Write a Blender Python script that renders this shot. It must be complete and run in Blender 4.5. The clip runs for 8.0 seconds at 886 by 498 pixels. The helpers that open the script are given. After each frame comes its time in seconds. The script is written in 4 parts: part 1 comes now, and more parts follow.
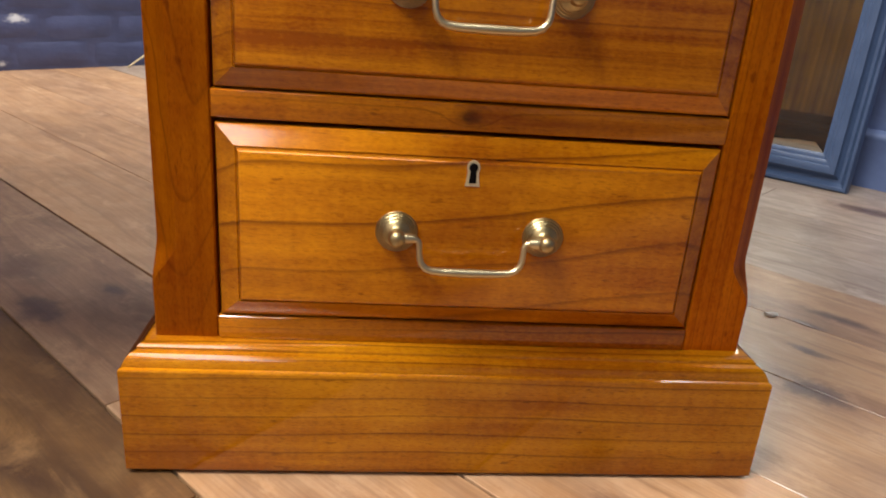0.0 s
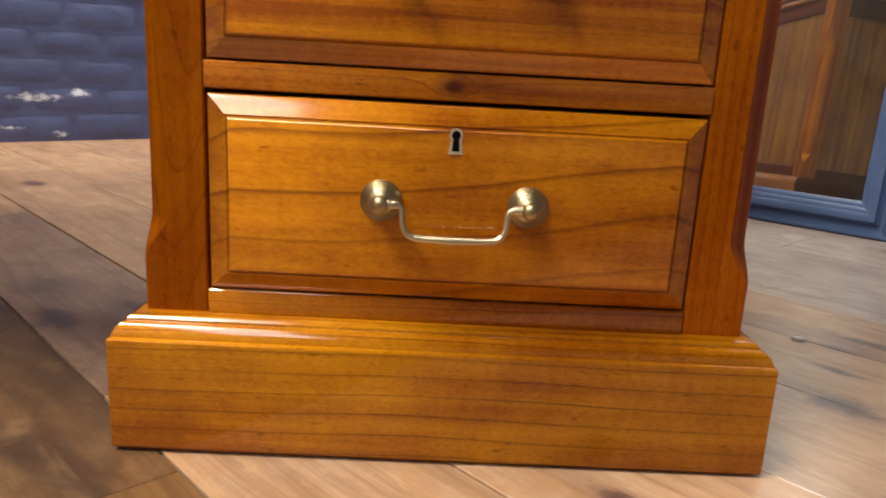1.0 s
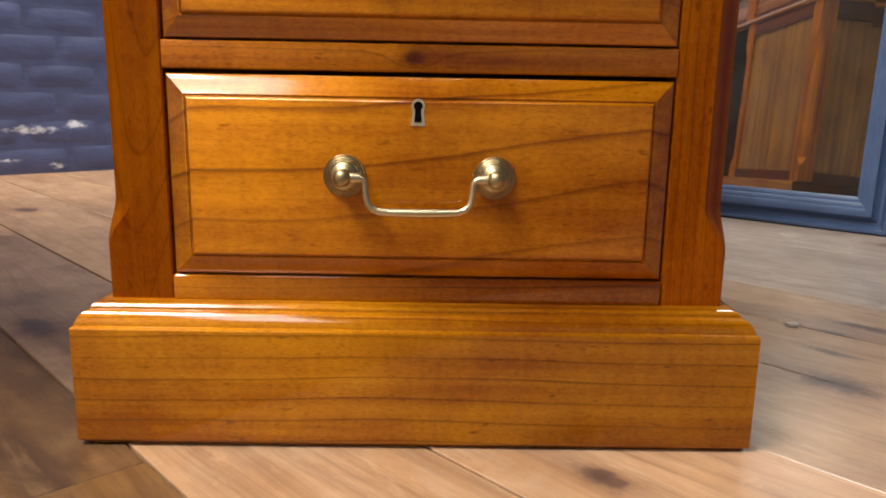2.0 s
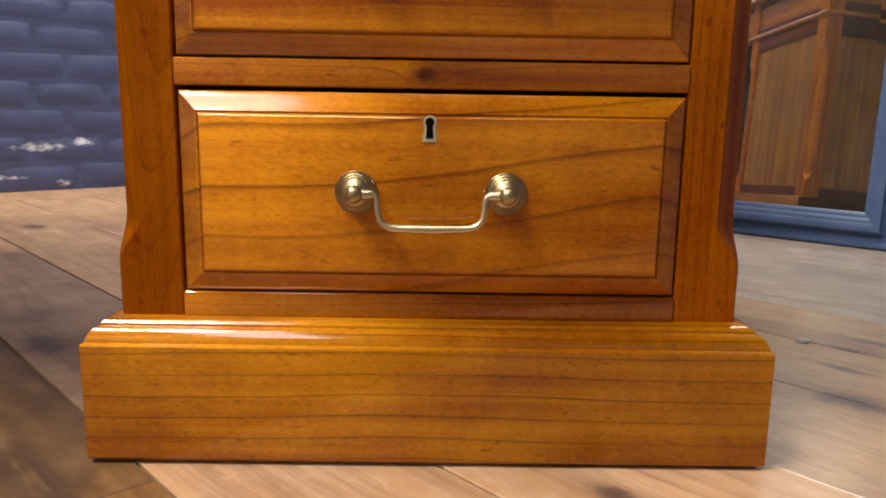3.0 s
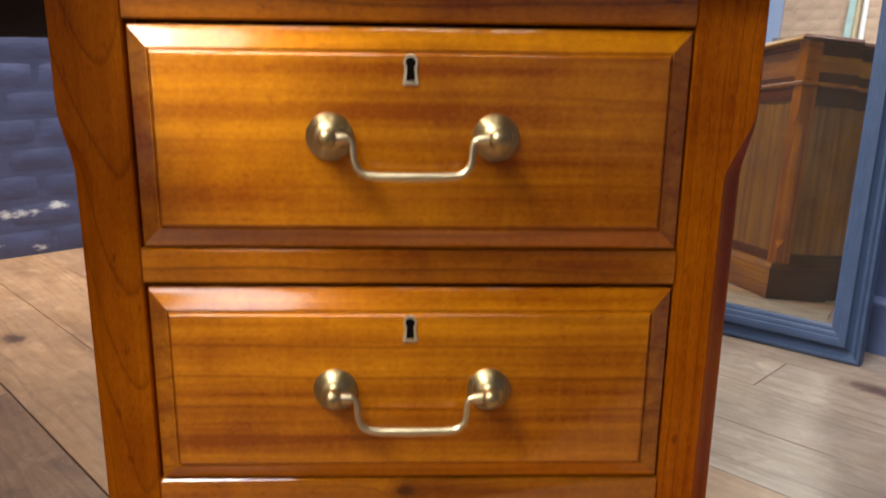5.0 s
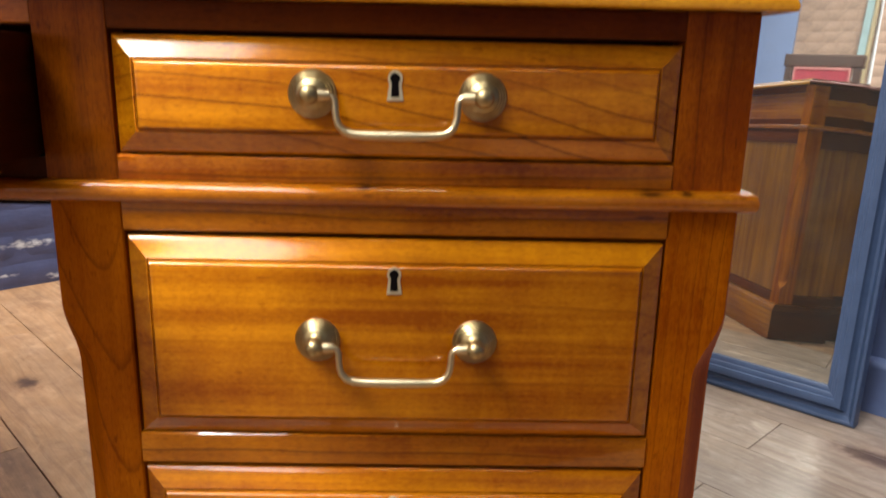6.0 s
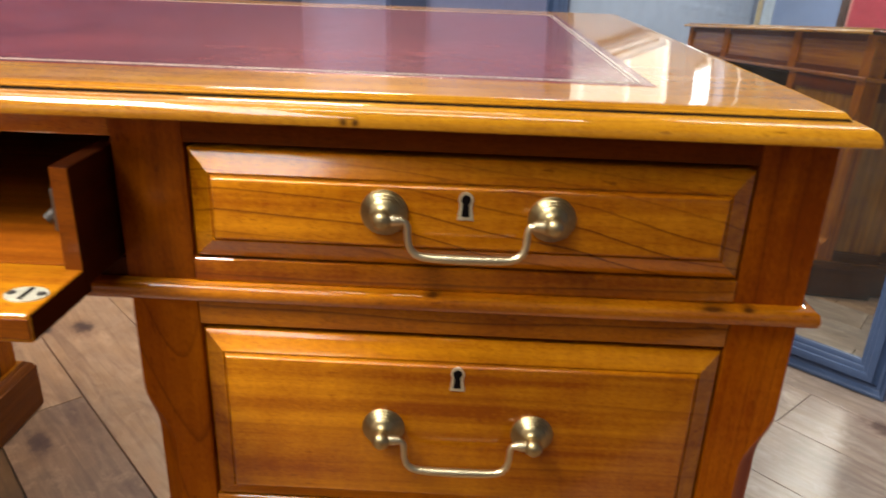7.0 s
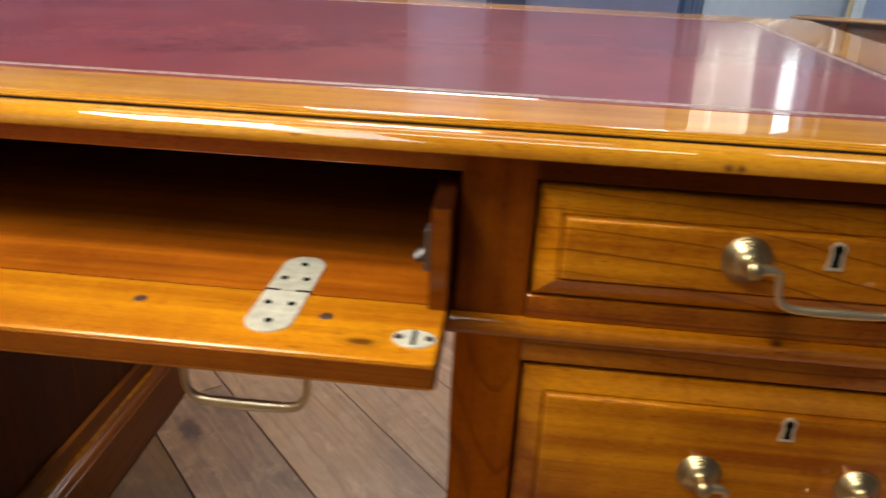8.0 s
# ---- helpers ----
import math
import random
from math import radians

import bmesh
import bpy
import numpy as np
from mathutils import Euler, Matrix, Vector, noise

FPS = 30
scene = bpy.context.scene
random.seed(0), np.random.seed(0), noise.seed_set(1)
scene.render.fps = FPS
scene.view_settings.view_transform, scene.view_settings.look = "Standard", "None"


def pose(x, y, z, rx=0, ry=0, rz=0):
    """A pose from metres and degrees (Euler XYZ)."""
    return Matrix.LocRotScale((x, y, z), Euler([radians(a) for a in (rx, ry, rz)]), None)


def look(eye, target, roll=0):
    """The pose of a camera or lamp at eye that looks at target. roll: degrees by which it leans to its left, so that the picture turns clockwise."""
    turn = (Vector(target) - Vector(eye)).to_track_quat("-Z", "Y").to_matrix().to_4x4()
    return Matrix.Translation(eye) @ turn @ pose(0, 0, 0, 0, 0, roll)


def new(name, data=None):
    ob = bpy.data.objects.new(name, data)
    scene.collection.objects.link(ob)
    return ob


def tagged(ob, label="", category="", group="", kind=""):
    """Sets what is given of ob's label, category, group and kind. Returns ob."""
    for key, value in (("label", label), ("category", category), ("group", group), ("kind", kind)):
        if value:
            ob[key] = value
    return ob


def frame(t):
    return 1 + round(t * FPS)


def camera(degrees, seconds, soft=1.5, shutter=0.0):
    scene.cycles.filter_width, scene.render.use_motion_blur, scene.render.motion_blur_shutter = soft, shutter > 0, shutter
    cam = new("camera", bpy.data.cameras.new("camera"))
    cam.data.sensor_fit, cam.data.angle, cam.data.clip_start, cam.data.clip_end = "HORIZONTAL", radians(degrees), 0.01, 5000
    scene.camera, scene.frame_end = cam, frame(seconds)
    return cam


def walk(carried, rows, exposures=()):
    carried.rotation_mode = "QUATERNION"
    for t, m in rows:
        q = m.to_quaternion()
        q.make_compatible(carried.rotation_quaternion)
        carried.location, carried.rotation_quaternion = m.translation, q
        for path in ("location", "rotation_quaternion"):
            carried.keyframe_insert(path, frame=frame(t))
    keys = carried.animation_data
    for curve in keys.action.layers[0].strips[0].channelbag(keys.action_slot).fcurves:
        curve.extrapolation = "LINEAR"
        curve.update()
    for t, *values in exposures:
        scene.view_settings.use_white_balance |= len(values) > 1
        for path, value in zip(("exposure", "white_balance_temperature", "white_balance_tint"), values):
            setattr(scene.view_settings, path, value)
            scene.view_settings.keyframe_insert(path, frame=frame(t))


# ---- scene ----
cam = camera(62.0, 8.0, soft=1.8, shutter=0.45)
PATH = [
    (0, (-0.069, -0.504, 0.374), (0.124, 1.358, -0.33), 4.4),
    (0.5, (-0.04, -0.519, 0.33), (0.094, 1.389, -0.252), 4.1),
    (1, (-0.018, -0.531, 0.295), (0.027, 1.41, -0.185), 3.2),
    (1.5, (0.015, -0.531, 0.26), (0.062, 1.416, -0.193), 3.3),
    (1.7, (0.014, -0.53, 0.255), (0.047, 1.423, -0.177), 1.3),
    (3, (0.006, -0.527, 0.254), (0.019, 1.441, -0.104), 0.9),
    (3.5, (0.005, -0.515, 0.307), (0.044, 1.451, -0.058), 1.3),
    (4, (-0.001, -0.503, 0.404), (0.056, 1.452, -0.015), 1.1),
    (4.5, (-0.002, -0.493, 0.486), (0.061, 1.452, 0.022), 0.4),
    (5, (0.004, -0.482, 0.577), (0.072, 1.462, 0.111), 0.7),
    (5.2, (0.007, -0.481, 0.606), (0.062, 1.462, 0.137), 0.8),
    (6.3, (0.024, -0.47, 0.763), (0.046, 1.46, 0.238), 1.7),
    (6.5, (0.015, -0.461, 0.793), (0.02, 1.45, 0.205), 2.0),
    (7, (-0.006, -0.448, 0.851), (-0.041, 1.406, 0.102), 2.1),
    (7.5, (-0.075, -0.445, 0.865), (-0.235, 1.397, 0.103), 3.3),
    (8, (-0.199, -0.432, 0.873), (-0.355, 1.395, 0.073), 2.6),
]
walk(cam, [(t, look(eye, target, roll)) for t, eye, target, roll in PATH],
     exposures=((0.0, -0.16), (3.5, -0.18), (5.0, -0.22), (6.5, -0.20), (7.0, -0.40), (7.5, -0.51), (8.0, -0.66)))

# ---------------------------------------------------------------- light
TURN = -47.3                      # the room stands at this angle to the desk
ROOM = pose(0, 0, 0, 0, 0, TURN)  # its x runs along the floorboards, its y across them
WALL_A, WALL_C, WALL_D, WALL_E, CEILING = -2.24, -3.7, 5.2, 3.6, 2.9
BRICK_A = -2.16                   # face of the painted brick
PALE_FACE, PALE_END = -2.20, -0.28  # the pale stretch of that wall and where it ends
WINDOWS = ((-2.15, -0.36, 1.54, 2.62), (-2.92, -2.33, 1.86, 2.62))  # from, to along the wall, sill, head

world = bpy.data.worlds.new("world")
world.use_nodes = True
world.node_tree.nodes["Background"].inputs[0].default_value = (0.8, 0.9, 1.0, 1)
world.node_tree.nodes["Background"].inputs[1].default_value = 0.03
scene.world = world


def area(name, eye, target, sx, sy, watts, colour):
    data = bpy.data.lights.new(name, "AREA")
    data.shape, data.size, data.size_y, data.energy, data.color = "RECTANGLE", sx, sy, watts, colour
    ob = new(name, data)
    ob.matrix_world = look(eye, target)
    return ob


area("overhead_light", (-1.36, -0.88, 2.80), (-1.36, -0.88, 0.0), 0.7, 1.2, 192, (1.0, 0.95, 0.87))
area("overhead_light", (-1.02, -2.45, 2.80), (-1.02, -2.45, 0.0), 0.65, 3.0, 78, (0.96, 0.97, 1.0))
# weak fill added from the front left; no window stands there
area("window_light", (-2.0, -2.6, 1.55), (0.0, 0.2, 0.5), 1.4, 1.2, 3, (1.0, 0.98, 0.95))
# unseen fill, added to brighten the floor on the right
area("overhead_light", (1.25, 0.50, 2.85), (1.25, 0.50, 0.0), 1.0, 0.3, 23, (1.0, 0.98, 0.95))
area("overhead_light", (-0.45, -0.60, 2.82), (-0.45, -0.60, 0.0), 1.75, 0.18, 26, (1.0, 0.97, 0.92))
# unseen fill over the desk, added to brighten surfaces that face up
area("overhead_light", (-0.7, 0.5, 2.85), (-0.7, 0.5, 0.0), 1.8, 0.3, 22, (1.0, 0.96, 0.90))
# unseen light behind the desk, added to brighten the kneehole floor
area("overhead_light", (-0.5, 2.15, 2.60), (-0.5, 1.6, 0.0), 0.8, 0.3, 86, (1.0, 0.90, 0.78))
# unseen fill, added to brighten the far end of the back wall
area("overhead_light", (1.2, 3.7, 2.85), (1.2, 3.7, 0.0), 2.2, 0.3, 130, (0.96, 0.98, 1.0))
for (w0, w1, z0, z1), watts, tint in zip(WINDOWS, (12.0, 7.5), ((1.0, 0.95, 0.86), (0.86, 0.92, 1.0))):
    area("window_light", tuple(ROOM @ Vector((PALE_FACE - 0.10, (w0 + w1) / 2, (z0 + z1) / 2))), tuple(ROOM @ Vector((0.0, (w0 + w1) / 2, (z0 + z1) / 2 - 0.08))),
         w1 - w0 - 0.1, z1 - z0 - 0.1, watts, tint)


# ---------------------------------------------------------------- materials
class Nodes:
    """A short hand for node materials."""

    def __init__(self, name, rough=0.5, metal=0.0, coat=0.0, coat_rough=0.05):
        self.mat = bpy.data.materials.new(name)
        self.mat.use_nodes = True
        self.t = self.mat.node_tree
        self.b = self.t.nodes["Principled BSDF"]
        self.b.inputs["Roughness"].default_value = rough
        self.b.inputs["Metallic"].default_value = metal
        self.b.inputs["Coat Weight"].default_value = coat
        self.b.inputs["Coat Roughness"].default_value = coat_rough
        self.co = self.t.nodes.new("ShaderNodeTexCoord").outputs["Object"]

    def put(self, socket, value):
        if isinstance(value, bpy.types.NodeSocket):
            self.t.links.new(value, socket)
        else:
            socket.default_value = value

    def set(self, key, value):
        self.put(self.b.inputs[key], value)

    def random(self):
        return self.t.nodes.new("ShaderNodeObjectInfo").outputs["Random"]

    def math(self, op, a, b=0.0, clamp=False):
        n = self.t.nodes.new("ShaderNodeMath")
        n.operation, n.use_clamp = op, clamp
        self.put(n.inputs[0], a), self.put(n.inputs[1], b)
        return n.outputs[0]

    def vec(self, op, a, b):
        n = self.t.nodes.new("ShaderNodeVectorMath")
        n.operation = op
        self.put(n.inputs[0], a), self.put(n.inputs[1], b)
        return n.outputs["Value"] if op in ("LENGTH", "DISTANCE", "DOT_PRODUCT") else n.outputs[0]

    def combine(self, x, y, z):
        n = self.t.nodes.new("ShaderNodeCombineXYZ")
        for s, v in zip(n.inputs, (x, y, z)):
            self.put(s, v)
        return n.outputs[0]

    def split(self, v):
        n = self.t.nodes.new("ShaderNodeSeparateXYZ")
        self.put(n.inputs[0], v)
        return n.outputs

    def noise(self, v, scale=1.0, detail=4.0, rough=0.55, distort=0.0):
        n = self.t.nodes.new("ShaderNodeTexNoise")
        self.put(n.inputs["Vector"], v)
        n.inputs["Scale"].default_value, n.inputs["Detail"].default_value = scale, detail
        n.inputs["Roughness"].default_value, n.inputs["Distortion"].default_value = rough, distort
        return n.outputs[0]

    def ramp(self, f, stops):
        n = self.t.nodes.new("ShaderNodeValToRGB")
        e = n.color_ramp.elements
        while len(e) < len(stops):
            e.new(0.5)
        for k, (p, c) in zip(e, stops):
            k.position = p
            k.color = (c, c, c, 1) if isinstance(c, (int, float)) else (*c, 1)
        self.put(n.inputs[0], f)
        return n.outputs[0]

    def mix(self, f, a, b, how="MIX"):
        n = self.t.nodes.new("ShaderNodeMix")
        n.data_type, n.blend_type = "RGBA", how
        for s, v in ((n.inputs[0], f), (n.inputs[6], a), (n.inputs[7], b)):
            self.put(s, (*v, 1) if isinstance(v, tuple) else v)
        return n.outputs[2]

    def bump(self, height, strength=0.2, distance=0.001):
        n = self.t.nodes.new("ShaderNodeBump")
        n.inputs["Strength"].default_value, n.inputs["Distance"].default_value = strength, distance
        self.put(n.inputs["Height"], height)
        self.put(self.b.inputs["Normal"], n.outputs[0])


def yew(name, axis, light=(0.58, 0.222, 0.006), dark=(0.37, 0.100, 0.003), vein=(0.070, 0.012, 0.002), veins=0.6, pitch=26.0, swing=0.10,
        lean=0.0, steady=0.12, streak=0.6, rough=0.55, coat=0.7, fibre=0.6, arch=0.0, knots=(), coat_rough=0.17, flat=False, sweeps=()):
    """Polished, stained wood whose grain runs along the axis; veins, pitch, swing and lean shape its growth lines, streak its bands, fibre the
    sheen that comes from within the wood in its own colour, arch its nested loops, knots (x, z, half width, half height) its dark knots and sweeps its
    red-brown heartwood streaks."""
    m = Nodes(name, rough, fibre, coat, coat_rough)
    m.b.inputs["Specular IOR Level"].default_value = 0.15
    m.b.inputs["Coat IOR"].default_value = 1.62
    m.b.inputs["Specular Tint"].default_value = (0.60, 0.25, 0.06, 1)
    # the fibres throw the light back in a fan across the grain
    m.b.inputs["Anisotropic"].default_value = 0.74
    m.b.inputs["Anisotropic Rotation"].default_value = 0.25
    m.set("Tangent", m.combine(*[1.0 if k == axis else 0.0 for k in "xyz"]))
    off = m.math("MULTIPLY", m.random(), 37.0)
    p = m.vec("ADD", m.co, m.combine(off, off, off))
    x, y, z = m.split(p)
    along, a, b = {"x": (x, y, z), "y": (y, x, z), "z": (z, y, x)}[axis]

    def stretched(k, q):
        return m.combine(m.math("MULTIPLY", along, k), m.math("MULTIPLY", a, q), m.math("MULTIPLY", b, q))
    warp = m.noise(stretched(2.6, 6.0), 1.0, 2.0, 0.45)
    across = m.math("ADD", m.math("ADD", b, m.math("MULTIPLY", a, 0.7)), m.math("ADD", m.math("MULTIPLY", warp, swing), m.math("MULTIPLY", along, lean)))
    if arch:
        # cut near the heart of the tree: the rings run out in long pointed loops
        ox, oy, oz = m.split(m.co)
        side = m.math("ADD", m.math("SUBTRACT", m.math("ABSOLUTE", ox), 0.205), m.math("MULTIPLY", m.math("SUBTRACT", m.noise(stretched(2.0, 2.0), 1.0, 1.0), 0.5), 0.12))
        side = m.math("SQRT", m.math("ADD", m.math("MULTIPLY", side, side), 0.00016))
        across = m.math("ADD", m.math("SUBTRACT", side, m.math("MULTIPLY", oz, arch)), m.math("MULTIPLY", m.noise(stretched(5.0, 12.0), 1.0, 2.0), 0.03))
    dots = []
    if knots:
        ox, oy, oz = m.split(m.co)
        oz = oy if flat else oz
        for kx, kz, wx, wz in knots:
            dx, dz = m.math("DIVIDE", m.math("SUBTRACT", ox, kx), wx), m.math("DIVIDE", m.math("SUBTRACT", oz, kz), wz)
            d = m.math("SQRT", m.math("ADD", m.math("MULTIPLY", dx, dx), m.math("MULTIPLY", dz, dz)))
            near = m.ramp(m.math("DIVIDE", d, 5.0), ((0.0, 1.0), (0.25, 0.55), (0.6, 0.12), (1.0, 0.0)))
            across = m.math("ADD", across, m.math("MULTIPLY", near, 0.022))
            rag = m.math("ADD", d, m.math("MULTIPLY", m.noise(m.co, 160.0, 3.0), 0.8))
            dots.append(m.ramp(m.math("DIVIDE", rag, 3.0), ((0.36, 0.85), (0.60, 0.30), (0.95, 0.0))))
    jitter = m.noise(stretched(12.0, 190.0), 1.0, 3.0, 0.6)
    saw = m.math("FRACT", m.math("ADD", m.math("MULTIPLY", across, pitch), m.math("MULTIPLY", jitter, 0.10)))
    line = m.ramp(saw, ((0.0, 0.05), (0.40, 0.0), (0.86, 0.14), (0.955, 1.0), (0.982, 0.22), (1.0, 0.05)))
    keep = m.ramp(m.noise(stretched(2.4, 20.0), 1.0, 2.0), ((0.36, steady), (0.60, 1.0)))
    pores = m.ramp(m.noise(stretched(190.0, 1150.0), 1.0, 2.0), ((0.34, 1.0), (0.46, 0.0)))
    bands = m.noise(stretched(1.5, 60.0), 1.0, 5.0, 0.68)
    cloud = m.noise(stretched(6.0, 11.0), 1.0, 4.0, 0.58)
    ripple = m.noise(m.combine(m.math("MULTIPLY", along, 90.0), m.math("MULTIPLY", a, 22.0), m.math("MULTIPLY", b, 22.0)), 1.0, 3.0, 0.6, 0.8)
    tone = m.math("ADD", m.math("ADD", m.math("MULTIPLY", bands, streak * 0.75), m.math("MULTIPLY", cloud, 0.90 - streak * 0.75)), m.math("MULTIPLY", ripple, 0.10))
    speck = m.noise(stretched(240.0, 520.0), 1.0, 2.0, 0.6)
    tone = m.math("ADD", tone, m.math("MULTIPLY", m.math("SUBTRACT", speck, 0.5), 0.14))
    base = m.mix(m.ramp(tone, ((0.39, 0.0), (0.62, 1.0))), dark, light)
    base = m.mix(m.math("MULTIPLY", m.math("MULTIPLY", line, keep), veins), base, vein)
    base = m.mix(m.math("MULTIPLY", pores, 0.30), base, vein)
    flecks = m.ramp(m.noise(stretched(55.0, 230.0), 1.0, 2.0, 0.5), ((0.68, 0.0), (0.76, 0.55)))
    base = m.mix(flecks, base, vein)
    for f in dots:
        base = m.mix(f, base, (0.030, 0.006, 0.002))
    for kx, kz, wx, wz in sweeps:
        ox, oy, oz = m.split(m.co)
        dx, dz = m.math("DIVIDE", m.math("SUBTRACT", ox, kx), wx), m.math("DIVIDE", m.math("SUBTRACT", oz, kz), wz)
        d = m.math("ADD", m.math("SQRT", m.math("ADD", m.math("MULTIPLY", dx, dx), m.math("MULTIPLY", dz, dz))), m.math("MULTIPLY", bands, 1.4))
        base = m.mix(m.ramp(m.math("DIVIDE", d, 3.0), ((0.30, 0.62), (0.62, 0.25), (0.85, 0.0))), base, (0.170, 0.026, 0.004))
    m.set("Base Color", base)
    m.set("Roughness", m.ramp(cloud, ((0.3, rough - 0.06), (0.7, rough + 0.10))))
    m.bump(m.math("ADD", m.math("MULTIPLY", cloud, 2.0), m.math("MULTIPLY", pores, -0.5)), 0.12, 0.0008)
    return m.mat


def plain(name, colour, rough=0.5, metal=0.0, coat=0.0, vary=0.18, scale=30.0, bump=0.1, gloss=0.5):
    m = Nodes(name, rough, metal, coat)
    m.b.inputs["Specular IOR Level"].default_value = gloss
    f = m.noise(m.co, scale, 5.0, 0.6)
    g = m.noise(m.co, scale * 9, 3.0, 0.6)
    lo = tuple(c * (1 - vary) for c in colour)
    hi = tuple(min(1, c * (1 + vary)) for c in colour)
    m.set("Base Color", m.mix(m.ramp(m.math("ADD", m.math("MULTIPLY", f, 0.6), m.math("MULTIPLY", g, 0.4)), ((0.32, 0.0), (0.68, 1.0))), lo, hi))
    m.set("Roughness", m.ramp(f, ((0.3, max(0.02, rough * 0.85)), (0.7, min(1.0, rough * 1.2)))))
    m.bump(m.math("ADD", f, m.math("MULTIPLY", g, 0.5)), bump, 0.001)
    return m.mat


def painted_brick(name, colour, chips, uneven=0.28, relief=0.6):
    """Thick old paint on brick, with bare chips at given places (y, z, half width, half height)."""
    m = Nodes(name, 0.45)
    rnd = m.random()
    big = m.noise(m.vec("ADD", m.co, m.combine(rnd, m.math("MULTIPLY", rnd, 7.0), 0.0)), 11.0, 4.0, 0.6)
    fine = m.noise(m.co, 70.0, 5.0, 0.65)
    lo, hi = tuple(c * (1 - uneven) for c in colour), tuple(c * (1 + uneven) for c in colour)
    col = m.mix(m.ramp(m.math("ADD", m.math("MULTIPLY", big, 0.88), m.math("MULTIPLY", rnd, 0.12)), ((0.3, 0.0), (0.7, 1.0))), lo, hi)
    geo = m.t.nodes.new("ShaderNodeNewGeometry").outputs["Position"]
    spin = m.t.nodes.new("ShaderNodeVectorRotate")
    spin.rotation_type = "Z_AXIS"
    spin.inputs["Angle"].default_value = radians(-TURN)
    m.put(spin.inputs["Vector"], geo)
    x, y, z = m.split(spin.outputs[0])
    rag = m.noise(m.combine(m.math("MULTIPLY", x, 20.0), m.math("MULTIPLY", y, 34.0), m.math("MULTIPLY", z, 75.0)), 1.0, 4.0, 0.7)
    total = 0.0
    for cy, cz, wy, wz in chips:
        dy = m.math("DIVIDE", m.math("SUBTRACT", y, cy), wy)
        dz = m.math("DIVIDE", m.math("SUBTRACT", z, cz), wz)
        r = m.math("SUBTRACT", 1.25, m.math("SQRT", m.math("ADD", m.math("MULTIPLY", dy, dy), m.math("MULTIPLY", dz, dz))), True)
        hit = m.ramp(m.math("MULTIPLY", r, m.math("MULTIPLY", rag, rag)), ((0.13, 0.0), (0.30, 1.0)))
        total = hit if isinstance(total, float) else m.math("MAXIMUM", total, hit)
    if chips:
        col = m.mix(total, col, (0.46, 0.47, 0.50))
    m.set("Base Color", col)
    wave = m.noise(m.combine(m.math("MULTIPLY", x, 9.0), m.math("MULTIPLY", y, 9.0), m.math("MULTIPLY", z, 26.0)), 1.0, 3.0, 0.5)
    m.bump(m.math("ADD", m.math("ADD", wave, m.math("MULTIPLY", big, 0.3)), m.math("MULTIPLY", fine, 0.10)), relief, 0.012)
    return m.mat


